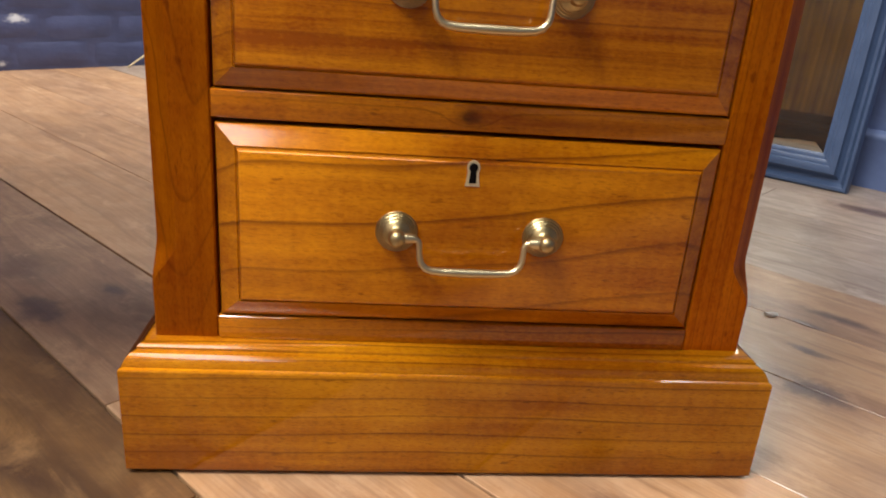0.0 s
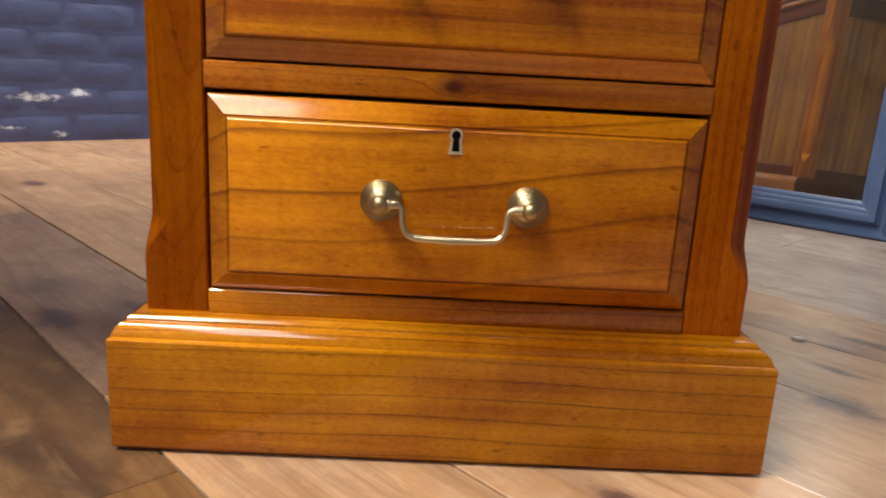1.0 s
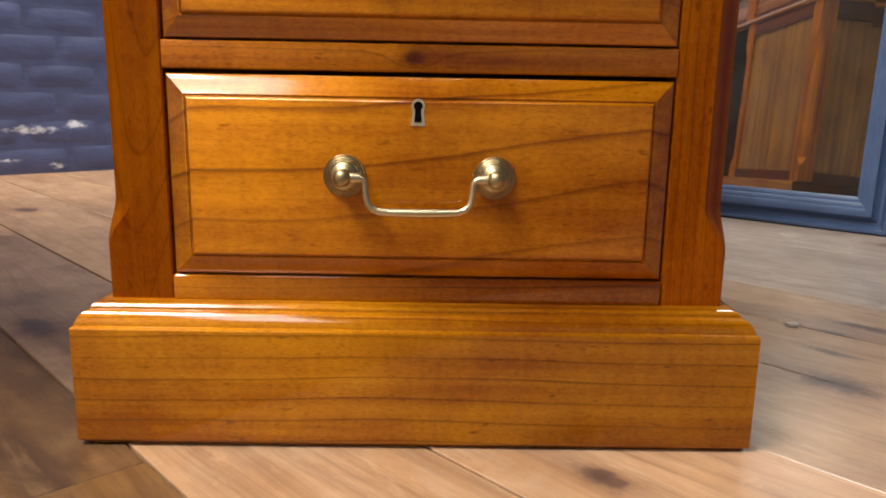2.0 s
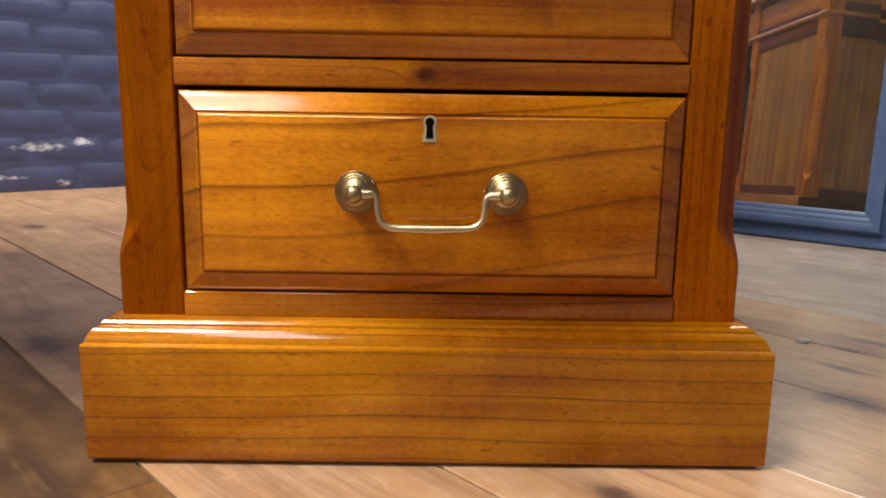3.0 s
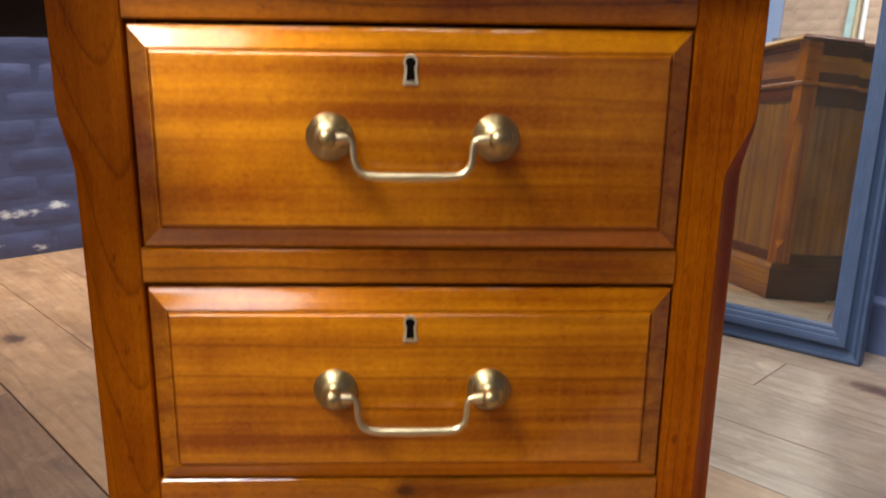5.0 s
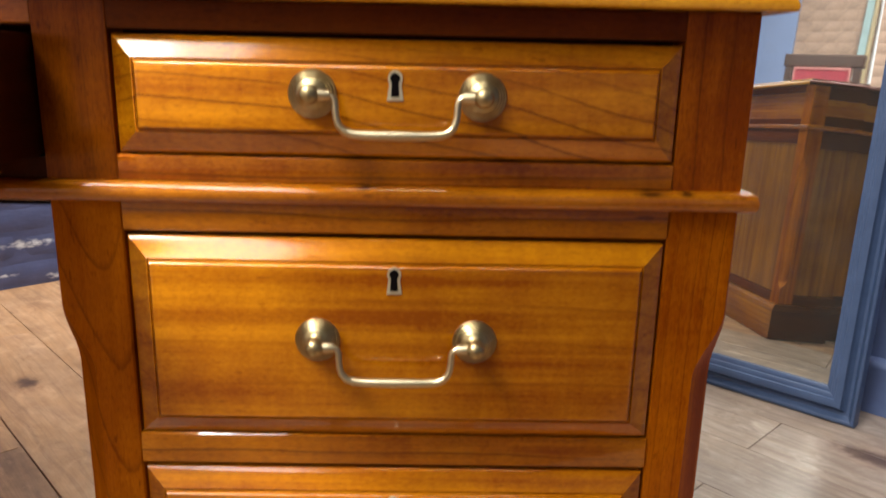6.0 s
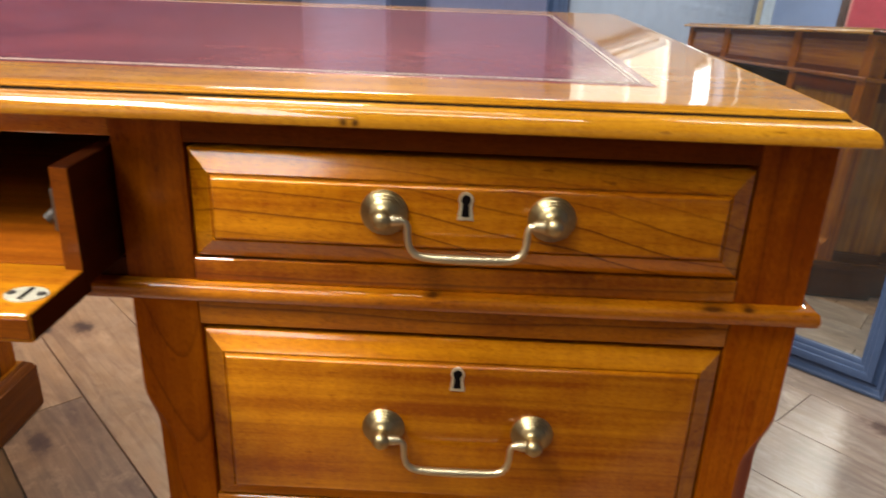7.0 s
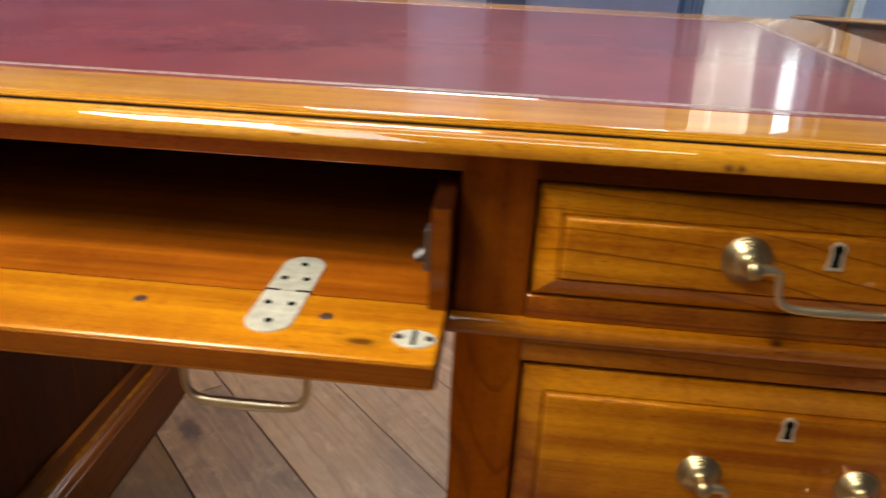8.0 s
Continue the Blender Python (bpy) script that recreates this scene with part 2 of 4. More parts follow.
def boards(name, tan, pale, grey, stain_tone, stained, gloss=0.30):
    """Old worn pine boards, clouded with grey and tan, with faint long grain, worn pale patches and knots; grain along x."""
    m = Nodes(name, 0.42, 0, gloss, 0.22)
    rnd = m.random()
    off = m.math("MULTIPLY", rnd, 53.0)
    p = m.vec("ADD", m.co, m.combine(off, m.math("MULTIPLY", off, 1.7), 0.0))
    x, y, z = m.split(p)

    def drawn(kx, ky, seed, detail=4.0, rough=0.6, distort=0.0):
        return m.noise(m.combine(m.math("MULTIPLY", x, kx), m.math("MULTIPLY", y, ky), seed), 1.0, detail, rough, distort)
    bend = drawn(1.7, 7.0, 0.0, 3.0)
    across = m.math("ADD", y, m.math("MULTIPLY", bend, 0.09))
    ring = m.noise(m.combine(m.math("MULTIPLY", x, 1.4), m.math("MULTIPLY", across, 62.0), 0.0), 1.0, 3.0, 0.6)
    fine = drawn(13.0, 420.0, 2.0, 2.0)
    cloud = drawn(6.0, 11.0, 5.0, 5.0, 0.62, 0.9)
    patch = drawn(15.0, 27.0, 9.0, 5.0, 0.66, 0.8)
    blot = drawn(4.0, 8.0, 3.0, 5.0, 0.62, 0.8)
    worn = drawn(11.0, 18.0, 14.0, 6.0, 0.7, 0.5)
    col = m.mix(m.ramp(m.math("ADD", m.math("MULTIPLY", cloud, 0.75), m.math("MULTIPLY", rnd, 0.25)), ((0.38, 0.0), (0.66, 1.0))), tan, grey)
    col = m.mix(m.ramp(patch, ((0.44, 0.0), (0.68, 0.60))), col, pale)
    col = m.mix(m.ramp(ring, ((0.46, 0.0), (0.70, 0.50))), col, stain_tone)
    col = m.mix(m.math("MULTIPLY", m.ramp(fine, ((0.40, 1.0), (0.55, 0.0))), 0.16), col, stain_tone)
    col = m.mix(m.ramp(blot, ((0.50, 0.0), (0.72, stained))), col, stain_tone)
    col = m.mix(m.ramp(worn, ((0.56, 0.0), (0.72, 0.55))), col, tuple(min(0.8, c * 1.25) for c in pale))
    scratch = m.noise(m.combine(m.math("MULTIPLY", x, 30.0), m.math("MULTIPLY", y, 190.0), 21.0), 1.0, 2.0, 0.5)
    col = m.mix(m.ramp(scratch, ((0.70, 0.0), (0.78, 0.5))), col, stain_tone)
    # knots, each with its torn dark heart and reddish halo, in plan
    geo = m.t.nodes.new("ShaderNodeNewGeometry").outputs["Position"]
    wob = m.noise(geo, 46.0, 4.0, 0.65)
    for kx, ky, ax, ay in ((-0.424, 0.252, 0.034, 0.018), (-0.366, 0.308, 0.018, 0.009), (0.520, 0.292, 0.040, 0.010), (0.469, 0.273, 0.018, 0.006),
                           (0.388, 0.118, 0.036, 0.018), (0.430, 0.205, 0.020, 0.007), (0.884, 0.782, 0.060, 0.026), (-0.747, 0.637, 0.036, 0.016),
                           (-0.877, 1.068, 0.030, 0.018), (-0.956, 1.048, 0.020, 0.012), (0.129, -0.063, 0.020, 0.010)):
        spin = m.t.nodes.new("ShaderNodeVectorRotate")
        spin.rotation_type = "Z_AXIS"
        spin.inputs["Angle"].default_value = radians(-TURN)
        m.put(spin.inputs["Vector"], m.vec("SUBTRACT", geo, (kx, ky, 0.0)))
        gx, gy, gz = m.split(spin.outputs[0])
        gx, gy = m.math("DIVIDE", gx, ax), m.math("DIVIDE", gy, ay)
        r = m.math("ADD", m.math("SQRT", m.math("ADD", m.math("MULTIPLY", gx, gx), m.math("MULTIPLY", gy, gy))), m.math("MULTIPLY", m.math("SUBTRACT", wob, 0.35), 2.0))
        r = m.math("DIVIDE", r, 3.2)
        col = m.mix(m.ramp(r, ((0.20, 0.55), (0.45, 0.25), (0.85, 0.0))), col, (0.17, 0.075, 0.038))
        col = m.mix(m.ramp(r, ((0.16, 0.85), (0.34, 0.62), (0.46, 0.18), (0.60, 0.0))), col, (0.045, 0.025, 0.022))
    m.set("Base Color", col)
    m.set("Roughness", m.ramp(cloud, ((0.3, 0.34), (0.7, 0.52))))
    m.bump(m.math("ADD", m.math("ADD", ring, m.math("MULTIPLY", fine, 0.4)), m.math("MULTIPLY", cloud, 1.2)), 0.25, 0.0015)
    return m.mat


WOOD_X = yew("polished_wood_lengthwise", "x", (0.50, 0.172, 0.003), (0.21, 0.044, 0.001), veins=0.75, pitch=55.0, swing=0.04, knots=((-0.004, 0.2815, 0.007, 0.0042), (0.165, 0.6385, 0.006, 0.0012), (0.188, 0.6388, 0.003, 0.0010), (-0.02, 0.6392, 0.003, 0.0008)), coat=0.85, coat_rough=0.055, sweeps=((0.062, 0.2800, 0.050, 0.0040), (0.012, 0.2838, 0.016, 0.0030), (0.115, 0.4500, 0.035, 0.0030)))
WOOD_BEAD = yew("glossy_bead_wood", "x", (0.52, 0.185, 0.004), (0.25, 0.056, 0.001), veins=0.6, pitch=60.0, swing=0.03,
                knots=((0.165, 0.6385, 0.006, 0.0012), (0.188, 0.6388, 0.003, 0.0010), (-0.02, 0.6392, 0.003, 0.0008), (-0.34, 0.6380, 0.006, 0.0014)), coat=1.0, coat_rough=0.05)
WOOD_Z = yew("polished_wood_upright", "z", (0.52, 0.160, 0.002), (0.28, 0.060, 0.001), vein=(0.120, 0.020, 0.002), veins=0.65, pitch=62.0, streak=0.5, steady=0.35, arch=0.22, coat=0.12, coat_rough=0.09)
WOOD_Z_STRAIGHT = yew("polished_straight_upright_wood", "z", (0.50, 0.152, 0.002), (0.24, 0.048, 0.001), vein=(0.110, 0.020, 0.002), veins=0.8, pitch=120.0, swing=0.035, streak=0.7, steady=0.4, coat=0.12, coat_rough=0.09)
WOOD_RAIL_X = yew("brown_edge_wood", "x", (0.19, 0.050, 0.002), (0.085, 0.017, 0.001), veins=0.5, pitch=60.0, swing=0.03, coat=0.3)
WOOD_PANEL = yew("polished_panel_wood", "z", (0.44, 0.185, 0.012), (0.22, 0.070, 0.004), veins=0.5, pitch=60.0, swing=0.06, streak=0.7, coat=0.5)
# darker than the posts: shade under the top put into the colour
WOOD_STILE = yew("shaded_upright_wood", "z", (0.400, 0.108, 0.002), (0.190, 0.036, 0.001), veins=0.5, pitch=60.0, swing=0.05, streak=0.5, coat=0.22)
# for panels facing the kneehole; its shade is put into the colour
WOOD_KNEE_SHADE = yew("shaded_kneehole_wood", "z", (0.10, 0.026, 0.002), (0.045, 0.010, 0.001), veins=0.4, pitch=60.0, swing=0.05, streak=0.6, coat=0.08)
# brown rails; shade under the overhang of the top is in this colour too
WOOD_RAIL = yew("deep_brown_shaded_rail_wood", "x", (0.19, 0.044, 0.002), (0.085, 0.017, 0.001), veins=0.5, pitch=60.0, swing=0.03, coat=0.15)
# deep tone: shade on the sideways and kneehole faces put into the colour
WOOD_Y = yew("polished_wood_deep_shaded", "y", (0.13, 0.038, 0.002), (0.065, 0.015, 0.001), veins=0.6, pitch=55.0, swing=0.03, coat=0.12)
WOOD_END = yew("golden_end_wood", "y", (0.62, 0.270, 0.010), (0.38, 0.120, 0.003), veins=0.4, pitch=50.0, swing=0.05, coat=0.4)
WOOD_VEINED = yew("wood_with_slanting_veins", "x", (0.61, 0.226, 0.003), (0.27, 0.062, 0.001), vein=(0.110, 0.018, 0.002), veins=0.8, pitch=26.0, swing=0.055, lean=-0.08, steady=0.5, streak=0.5, coat=0.72, coat_rough=0.12, rough=0.49, fibre=0.58)
WOOD_STREAKED = yew("wood_with_straight_streaks", "x", (0.58, 0.214, 0.003), (0.24, 0.054, 0.001), vein=(0.150, 0.028, 0.002), veins=0.7, pitch=44.0, swing=0.025, steady=0.25, streak=0.85, coat=0.72, coat_rough=0.12, rough=0.49, fibre=0.58)
WOOD_PLINTH = yew("wood_with_thin_straight_lines", "x", (0.49, 0.196, 0.003), (0.25, 0.068, 0.001), veins=0.85, pitch=62.0, swing=0.022, steady=0.4, streak=0.5, coat=0.65, coat_rough=0.10)
WOOD_CLEAN = yew("wood_with_clean_grain", "x", (0.58, 0.222, 0.003), (0.25, 0.058, 0.001), vein=(0.170, 0.032, 0.002), veins=0.55, pitch=36.0, swing=0.035, steady=0.2, streak=0.7, coat=0.72, coat_rough=0.12, rough=0.49, fibre=0.58)
WOOD_FANNED = yew("wood_with_crowded_lines", "x", (0.59, 0.222, 0.003), (0.25, 0.056, 0.001), vein=(0.100, 0.017, 0.001), veins=0.95, pitch=72.0, swing=0.060, lean=0.11, steady=0.40, streak=0.85, coat=0.72, coat_rough=0.12, rough=0.49, fibre=0.58)
WOOD_TOP = yew("polished_top_wood", "x", (0.52, 0.245, 0.011), (0.32, 0.118, 0.004), veins=0.35, pitch=50.0, swing=0.03, rough=0.42, coat=1.0, fibre=0.1,
               knots=((-0.0755, 0.7556, 0.0016, 0.0018), (-0.0685, 0.7555, 0.0014, 0.0018)), coat_rough=0.035)
WOOD_INSIDE = yew("drawer_inside_wood", "x", (0.53, 0.205, 0.004), (0.28, 0.074, 0.002), veins=0.35, pitch=22.0, swing=0.06, streak=0.75, rough=0.42, coat=0.6, fibre=0.15, knots=((-0.270, -0.094, 0.006, 0.003),), flat=True)
# shadow of the desk top on the drawer bottom, put into the colour
WOOD_WELL = yew("red_shaded_drawer_bottom", "x", (0.34, 0.092, 0.003), (0.17, 0.036, 0.001), veins=0.35, pitch=22.0, swing=0.06, streak=0.75, rough=0.5, coat=0.25, fibre=0.15, flat=True)
# dirt and recess shade at the foot of the raised top, as colour
WOOD_LINE = plain("dirt_shade_line", (0.012, 0.006, 0.004), 0.6, gloss=0.1)
# near black: the shade of the inner spaces is put into the colour
WOOD_DARK = yew("dark_shaded_wood", "y", (0.060, 0.014, 0.003), (0.030, 0.007, 0.002), rough=0.5, coat=0.06)
BRASS = plain("aged_brass", (0.36, 0.29, 0.150), 0.35, 1.0, 0.0, 0.30, 30.0, 0.02)
PLATE = plain("pale_nickel_brass", (0.58, 0.55, 0.42), 0.40, 0.45, 0.0, 0.28, 150.0, 0.06)
ESCUTCHEON = plain("dull_keyhole_brass", (0.60, 0.55, 0.38), 0.38, 0.75, 0.0, 0.2, 160.0, 0.06)
BRASS_PALE = plain("worn_pale_brass", (0.56, 0.48, 0.30), 0.30, 0.95, 0.0, 0.10, 25.0, 0.01)
UNDERSIDE = plain("shaded_underside", (0.012, 0.008, 0.006), 0.95, gloss=0.05)
BLACK = plain("black_hole", (0.004, 0.003, 0.003), 0.9, gloss=0.02)
STEEL = plain("dull_steel", (0.13, 0.12, 0.11), 0.45, 1.0)
FLOOR = boards("worn_pine_boards", (0.400, 0.228, 0.112), (0.470, 0.312, 0.190), (0.325, 0.195, 0.115), (0.130, 0.062, 0.032), 0.6, 0.14)
# scuffs and stains, plus the dimmer light at the front put into the colour
FLOOR_WORN_DIM = boards("scuffed_dim_pine_boards", (0.315, 0.182, 0.088), (0.395, 0.265, 0.160), (0.250, 0.154, 0.094), (0.100, 0.047, 0.025), 0.75, 0.22)
# greyer tone: the cool sheen on the right floor put into the colour
FLOOR_GREY = boards("grey_sheen_pine_boards", (0.330, 0.245, 0.178), (0.425, 0.355, 0.295), (0.255, 0.205, 0.172), (0.125, 0.080, 0.058), 0.55, 0.40)
# browner boards; the shadow on the left floor also darkens this colour
FLOOR_BROWN_SHADED = boards("browner_shaded_pine_boards", (0.145, 0.070, 0.022), (0.200, 0.108, 0.043), (0.085, 0.040, 0.014), (0.035, 0.014, 0.006), 0.85, 0.08)
# stained boards; the shade beside the desk is put into the colour too
FLOOR_STAINED_SHADED = boards("stained_shaded_pine_boards", (0.310, 0.172, 0.084), (0.385, 0.246, 0.144), (0.225, 0.128, 0.073), (0.085, 0.038, 0.022), 0.85, 0.12)
GAP = plain("dark_gap", (0.045, 0.030, 0.022), 0.9)
CHIPS = ((0.30, 0.135, 0.10, 0.020), (0.43, 0.150, 0.05, 0.02), (0.20, 0.045, 0.10, 0.010), (0.37, 0.022, 0.035, 0.016), (0.06, 0.09, 0.12, 0.012))
BLUE_BRICK = painted_brick("dark_blue_painted_brick", (0.047, 0.057, 0.124), CHIPS, 0.20, 0.35)
PALE_BRICK = painted_brick("pale_grey_painted_brick", (0.27, 0.33, 0.45), (), 0.08, 0.15)
RED_BRICK = plain("bare_pinkish_brick", (0.40, 0.275, 0.21), 0.85, 0, 0, 0.3, 9.0, 0.5)
RETURN_BLUE = plain("mid_blue_wall_paint", (0.20, 0.27, 0.46), 0.5, 0, 0, 0.08, 5.0)
LAVENDER = plain("lavender_grey_paint", (0.235, 0.275, 0.46), 0.5, 0, 0, 0.08, 4.0)
SLATE = plain("slate_blue_paint", (0.060, 0.080, 0.150), 0.45, 0, 0, 0.12, 6.0)
FRAME_BLUE = plain("blue_frame_paint", (0.044, 0.074, 0.150), 0.42, 0, 0, 0.14, 24.0)
PANEL_BLUE = plain("blue_wall_paint", (0.085, 0.125, 0.260), 0.5, 0, 0, 0.12, 8.0)
FLAKE = plain("dirty_white_paint", (0.52, 0.49, 0.44), 0.6)
TRIM = plain("pale_blue_trim_paint", (0.52, 0.60, 0.70), 0.4)
WHITE = plain("white_paint", (0.78, 0.80, 0.84), 0.4)
PLASTER = plain("grey_ceiling_paint", (0.16, 0.16, 0.16), 0.8, 0, 0, 0.05, 3.0)
RAW_TIMBER = plain("raw_timber", (0.42, 0.34, 0.20), 0.6, 0, 0, 0.2, 40.0)
RED_SEAT = plain("red_leather_seat", (0.30, 0.025, 0.045), 0.4)
TEAL = plain("pale_teal_paint", (0.30, 0.42, 0.44), 0.5, 0, 0, 0.2, 12.0)
PINK_EDGE = plain("faded_pink_edging", (0.45, 0.18, 0.17), 0.6)
DARK_WOOD = plain("dark_chair_wood", (0.05, 0.025, 0.018), 0.35)


def leather():
    m = Nodes("maroon_leather", 0.42, 0, 0.85, 0.05)
    m.b.inputs["Specular IOR Level"].default_value = 0.15
    f = m.noise(m.co, 380.0, 3.0, 0.6)
    g = m.noise(m.co, 7.0, 4.0, 0.6)
    v = m.t.nodes.new("ShaderNodeTexVoronoi")
    v.inputs["Scale"].default_value = 900.0
    m.put(v.inputs["Vector"], m.co)
    m.set("Base Color", m.mix(m.ramp(m.math("ADD", m.math("MULTIPLY", f, 0.4), m.math("MULTIPLY", g, 0.6)), ((0.36, 0.0), (0.64, 1.0))), (0.105, 0.009, 0.007), (0.215, 0.030, 0.023)))
    sag = m.noise(m.co, 9.0, 3.0, 0.5)
    m.set("Coat Roughness", m.ramp(m.noise(m.co, 30.0, 5.0, 0.7), ((0.35, 0.06), (0.70, 0.16))))
    m.bump(m.math("ADD", m.math("MULTIPLY", sag, 11.0), m.math("ADD", m.math("MULTIPLY", v.outputs["Distance"], 0.5), m.math("MULTIPLY", f, 0.5))), 0.10, 0.0005)
    return m.mat


LEATHER = leather()
GOLD = plain("gold_tooling", (0.86, 0.76, 0.60), 0.30, 0.75, 0.0, 0.4, 260.0)


def clear_glass():
    m = Nodes("clear_window_glass", 0.02)
    m.b.inputs["Transmission Weight"].default_value = 1.0
    m.set("Base Color", (0.90, 0.94, 0.93, 1.0))
    return m.mat


CLEAR_GLASS = clear_glass()


def silvered():
    m = Nodes("silvered_glass", 0.02, 0.95)
    m.set("Base Color", (0.79, 0.83, 0.80, 1))
    dust = m.noise(m.co, 9.0, 4.0, 0.6)
    m.set("Metallic", m.ramp(dust, ((0.3, 0.988), (0.7, 0.968))))
    return m.mat


MIRROR = silvered()


# ---------------------------------------------------------------- building helpers
def thing(name, label, category, m=None, group="", kind=""):
    ob = new(name)
    ob.empty_display_size = 0.1
    if m is not None:
        ob.matrix_world = m
    return tagged(ob, label, category, group, kind)


def part(name, bm, material, parent=None, label="", smooth=None):
    me = bpy.data.meshes.new(name)
    bmesh.ops.recalc_face_normals(bm, faces=bm.faces)
    bm.to_mesh(me)
    bm.free()
    me.materials.append(material)
    if smooth:
        for f in me.polygons:
            f.use_smooth = True
        me.set_sharp_from_angle(angle=radians(smooth))
    ob = new(name, me)
    ob.parent = parent
    if label:
        tagged(ob, label)
    return ob


def again(name, source, parent, m):
    """Another object on the same mesh."""
    ob = new(name, source.data)
    ob.parent, ob.matrix_basis = parent, m
    return ob


def box(x0, x1, y0, y1, z0, z1, bevel=0.0015, bm=None, segments=2):
    own = bmesh.new()
    bmesh.ops.create_cube(own, size=1.0)
    for v in own.verts:
        v.co = ((x0 + x1) / 2 + v.co.x * (x1 - x0), (y0 + y1) / 2 + v.co.y * (y1 - y0), (z0 + z1) / 2 + v.co.z * (z1 - z0))
    if bevel:
        bmesh.ops.bevel(own, geom=own.edges[:], offset=bevel, segments=segments, profile=0.6, affect="EDGES")
    if bm is None:
        return own
    me = bpy.data.meshes.new("joined")
    own.to_mesh(me)
    own.free()
    bm.from_mesh(me)
    bpy.data.meshes.remove(me)
    return bm


def moulding(profile, x0, x1, y0, y1, close=True):
    """A profile of (outwards, z) carried round a rectangle with mitred corners."""
    bm = bmesh.new()
    rings = [[bm.verts.new(c) for c in ((x0 - o, y0 - o, z), (x1 + o, y0 - o, z), (x1 + o, y1 + o, z), (x0 - o, y1 + o, z))] for o, z in profile]
    for a, b in zip(rings, rings[1:]):
        for i in range(4):
            j = (i + 1) % 4
            bm.faces.new((a[i], a[j], b[j], b[i]))
    if close:
        bm.faces.new(rings[0])
        bm.faces.new(rings[-1])
    return bm


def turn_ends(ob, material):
    """The pieces that run from front to back take their grain that way, and their side shade."""
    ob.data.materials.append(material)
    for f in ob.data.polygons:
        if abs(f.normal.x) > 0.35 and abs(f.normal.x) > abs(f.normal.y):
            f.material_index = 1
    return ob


def lathe(profile, steps=24, bm=None, at=(0, 0, 0)):
    """A profile of (radius, depth) turned about the y axis; depth goes to -y."""
    bm = bm or bmesh.new()
    rows = []
    for r, d in profile:
        rows.append([bm.verts.new((at[0] + max(r, 1e-5) * math.cos(2 * math.pi * k / steps), at[1] - d, at[2] + max(r, 1e-5) * math.sin(2 * math.pi * k / steps))) for k in range(steps)])
    for a, b in zip(rows, rows[1:]):
        for k in range(steps):
            j = (k + 1) % steps
            bm.faces.new((a[k], a[j], b[j], b[k]))
    bm.faces.new(rows[-1])
    bm.faces.new(rows[0])
    return bm


def tube(points, radii, steps=10, bm=None):
    bm = bm or bmesh.new()
    pts = [Vector(p) for p in points]
    rows = []
    for i, p in enumerate(pts):
        d = (pts[min(i + 1, len(pts) - 1)] - pts[max(i - 1, 0)]).normalized()
        a = d.cross(Vector((0, 1, 0)) if abs(d.y) < 0.9 else Vector((1, 0, 0))).normalized()
        b = d.cross(a).normalized()
        rows.append([bm.verts.new(p + radii[i] * (a * math.cos(2 * math.pi * k / steps) + b * math.sin(2 * math.pi * k / steps))) for k in range(steps)])
    for a, b in zip(rows, rows[1:]):
        for k in range(steps):
            j = (k + 1) % steps
            bm.faces.new((a[k], a[j], b[j], b[k]))
    bm.faces.new(rows[0])
    bm.faces.new(rows[-1])
    return bm


def prism(outline, y0, y1, bm=None):
    """An outline of (x, z) between two depths."""
    bm = bm or bmesh.new()
    a = [bm.verts.new((x, y0, z)) for x, z in outline]
    b = [bm.verts.new((x, y1, z)) for x, z in outline]
    bm.faces.new(a)
    bm.faces.new(b[::-1])
    for i in range(len(a)):
        j = (i + 1) % len(a)
        bm.faces.new((a[i], a[j], b[j], b[i]))
    return bm


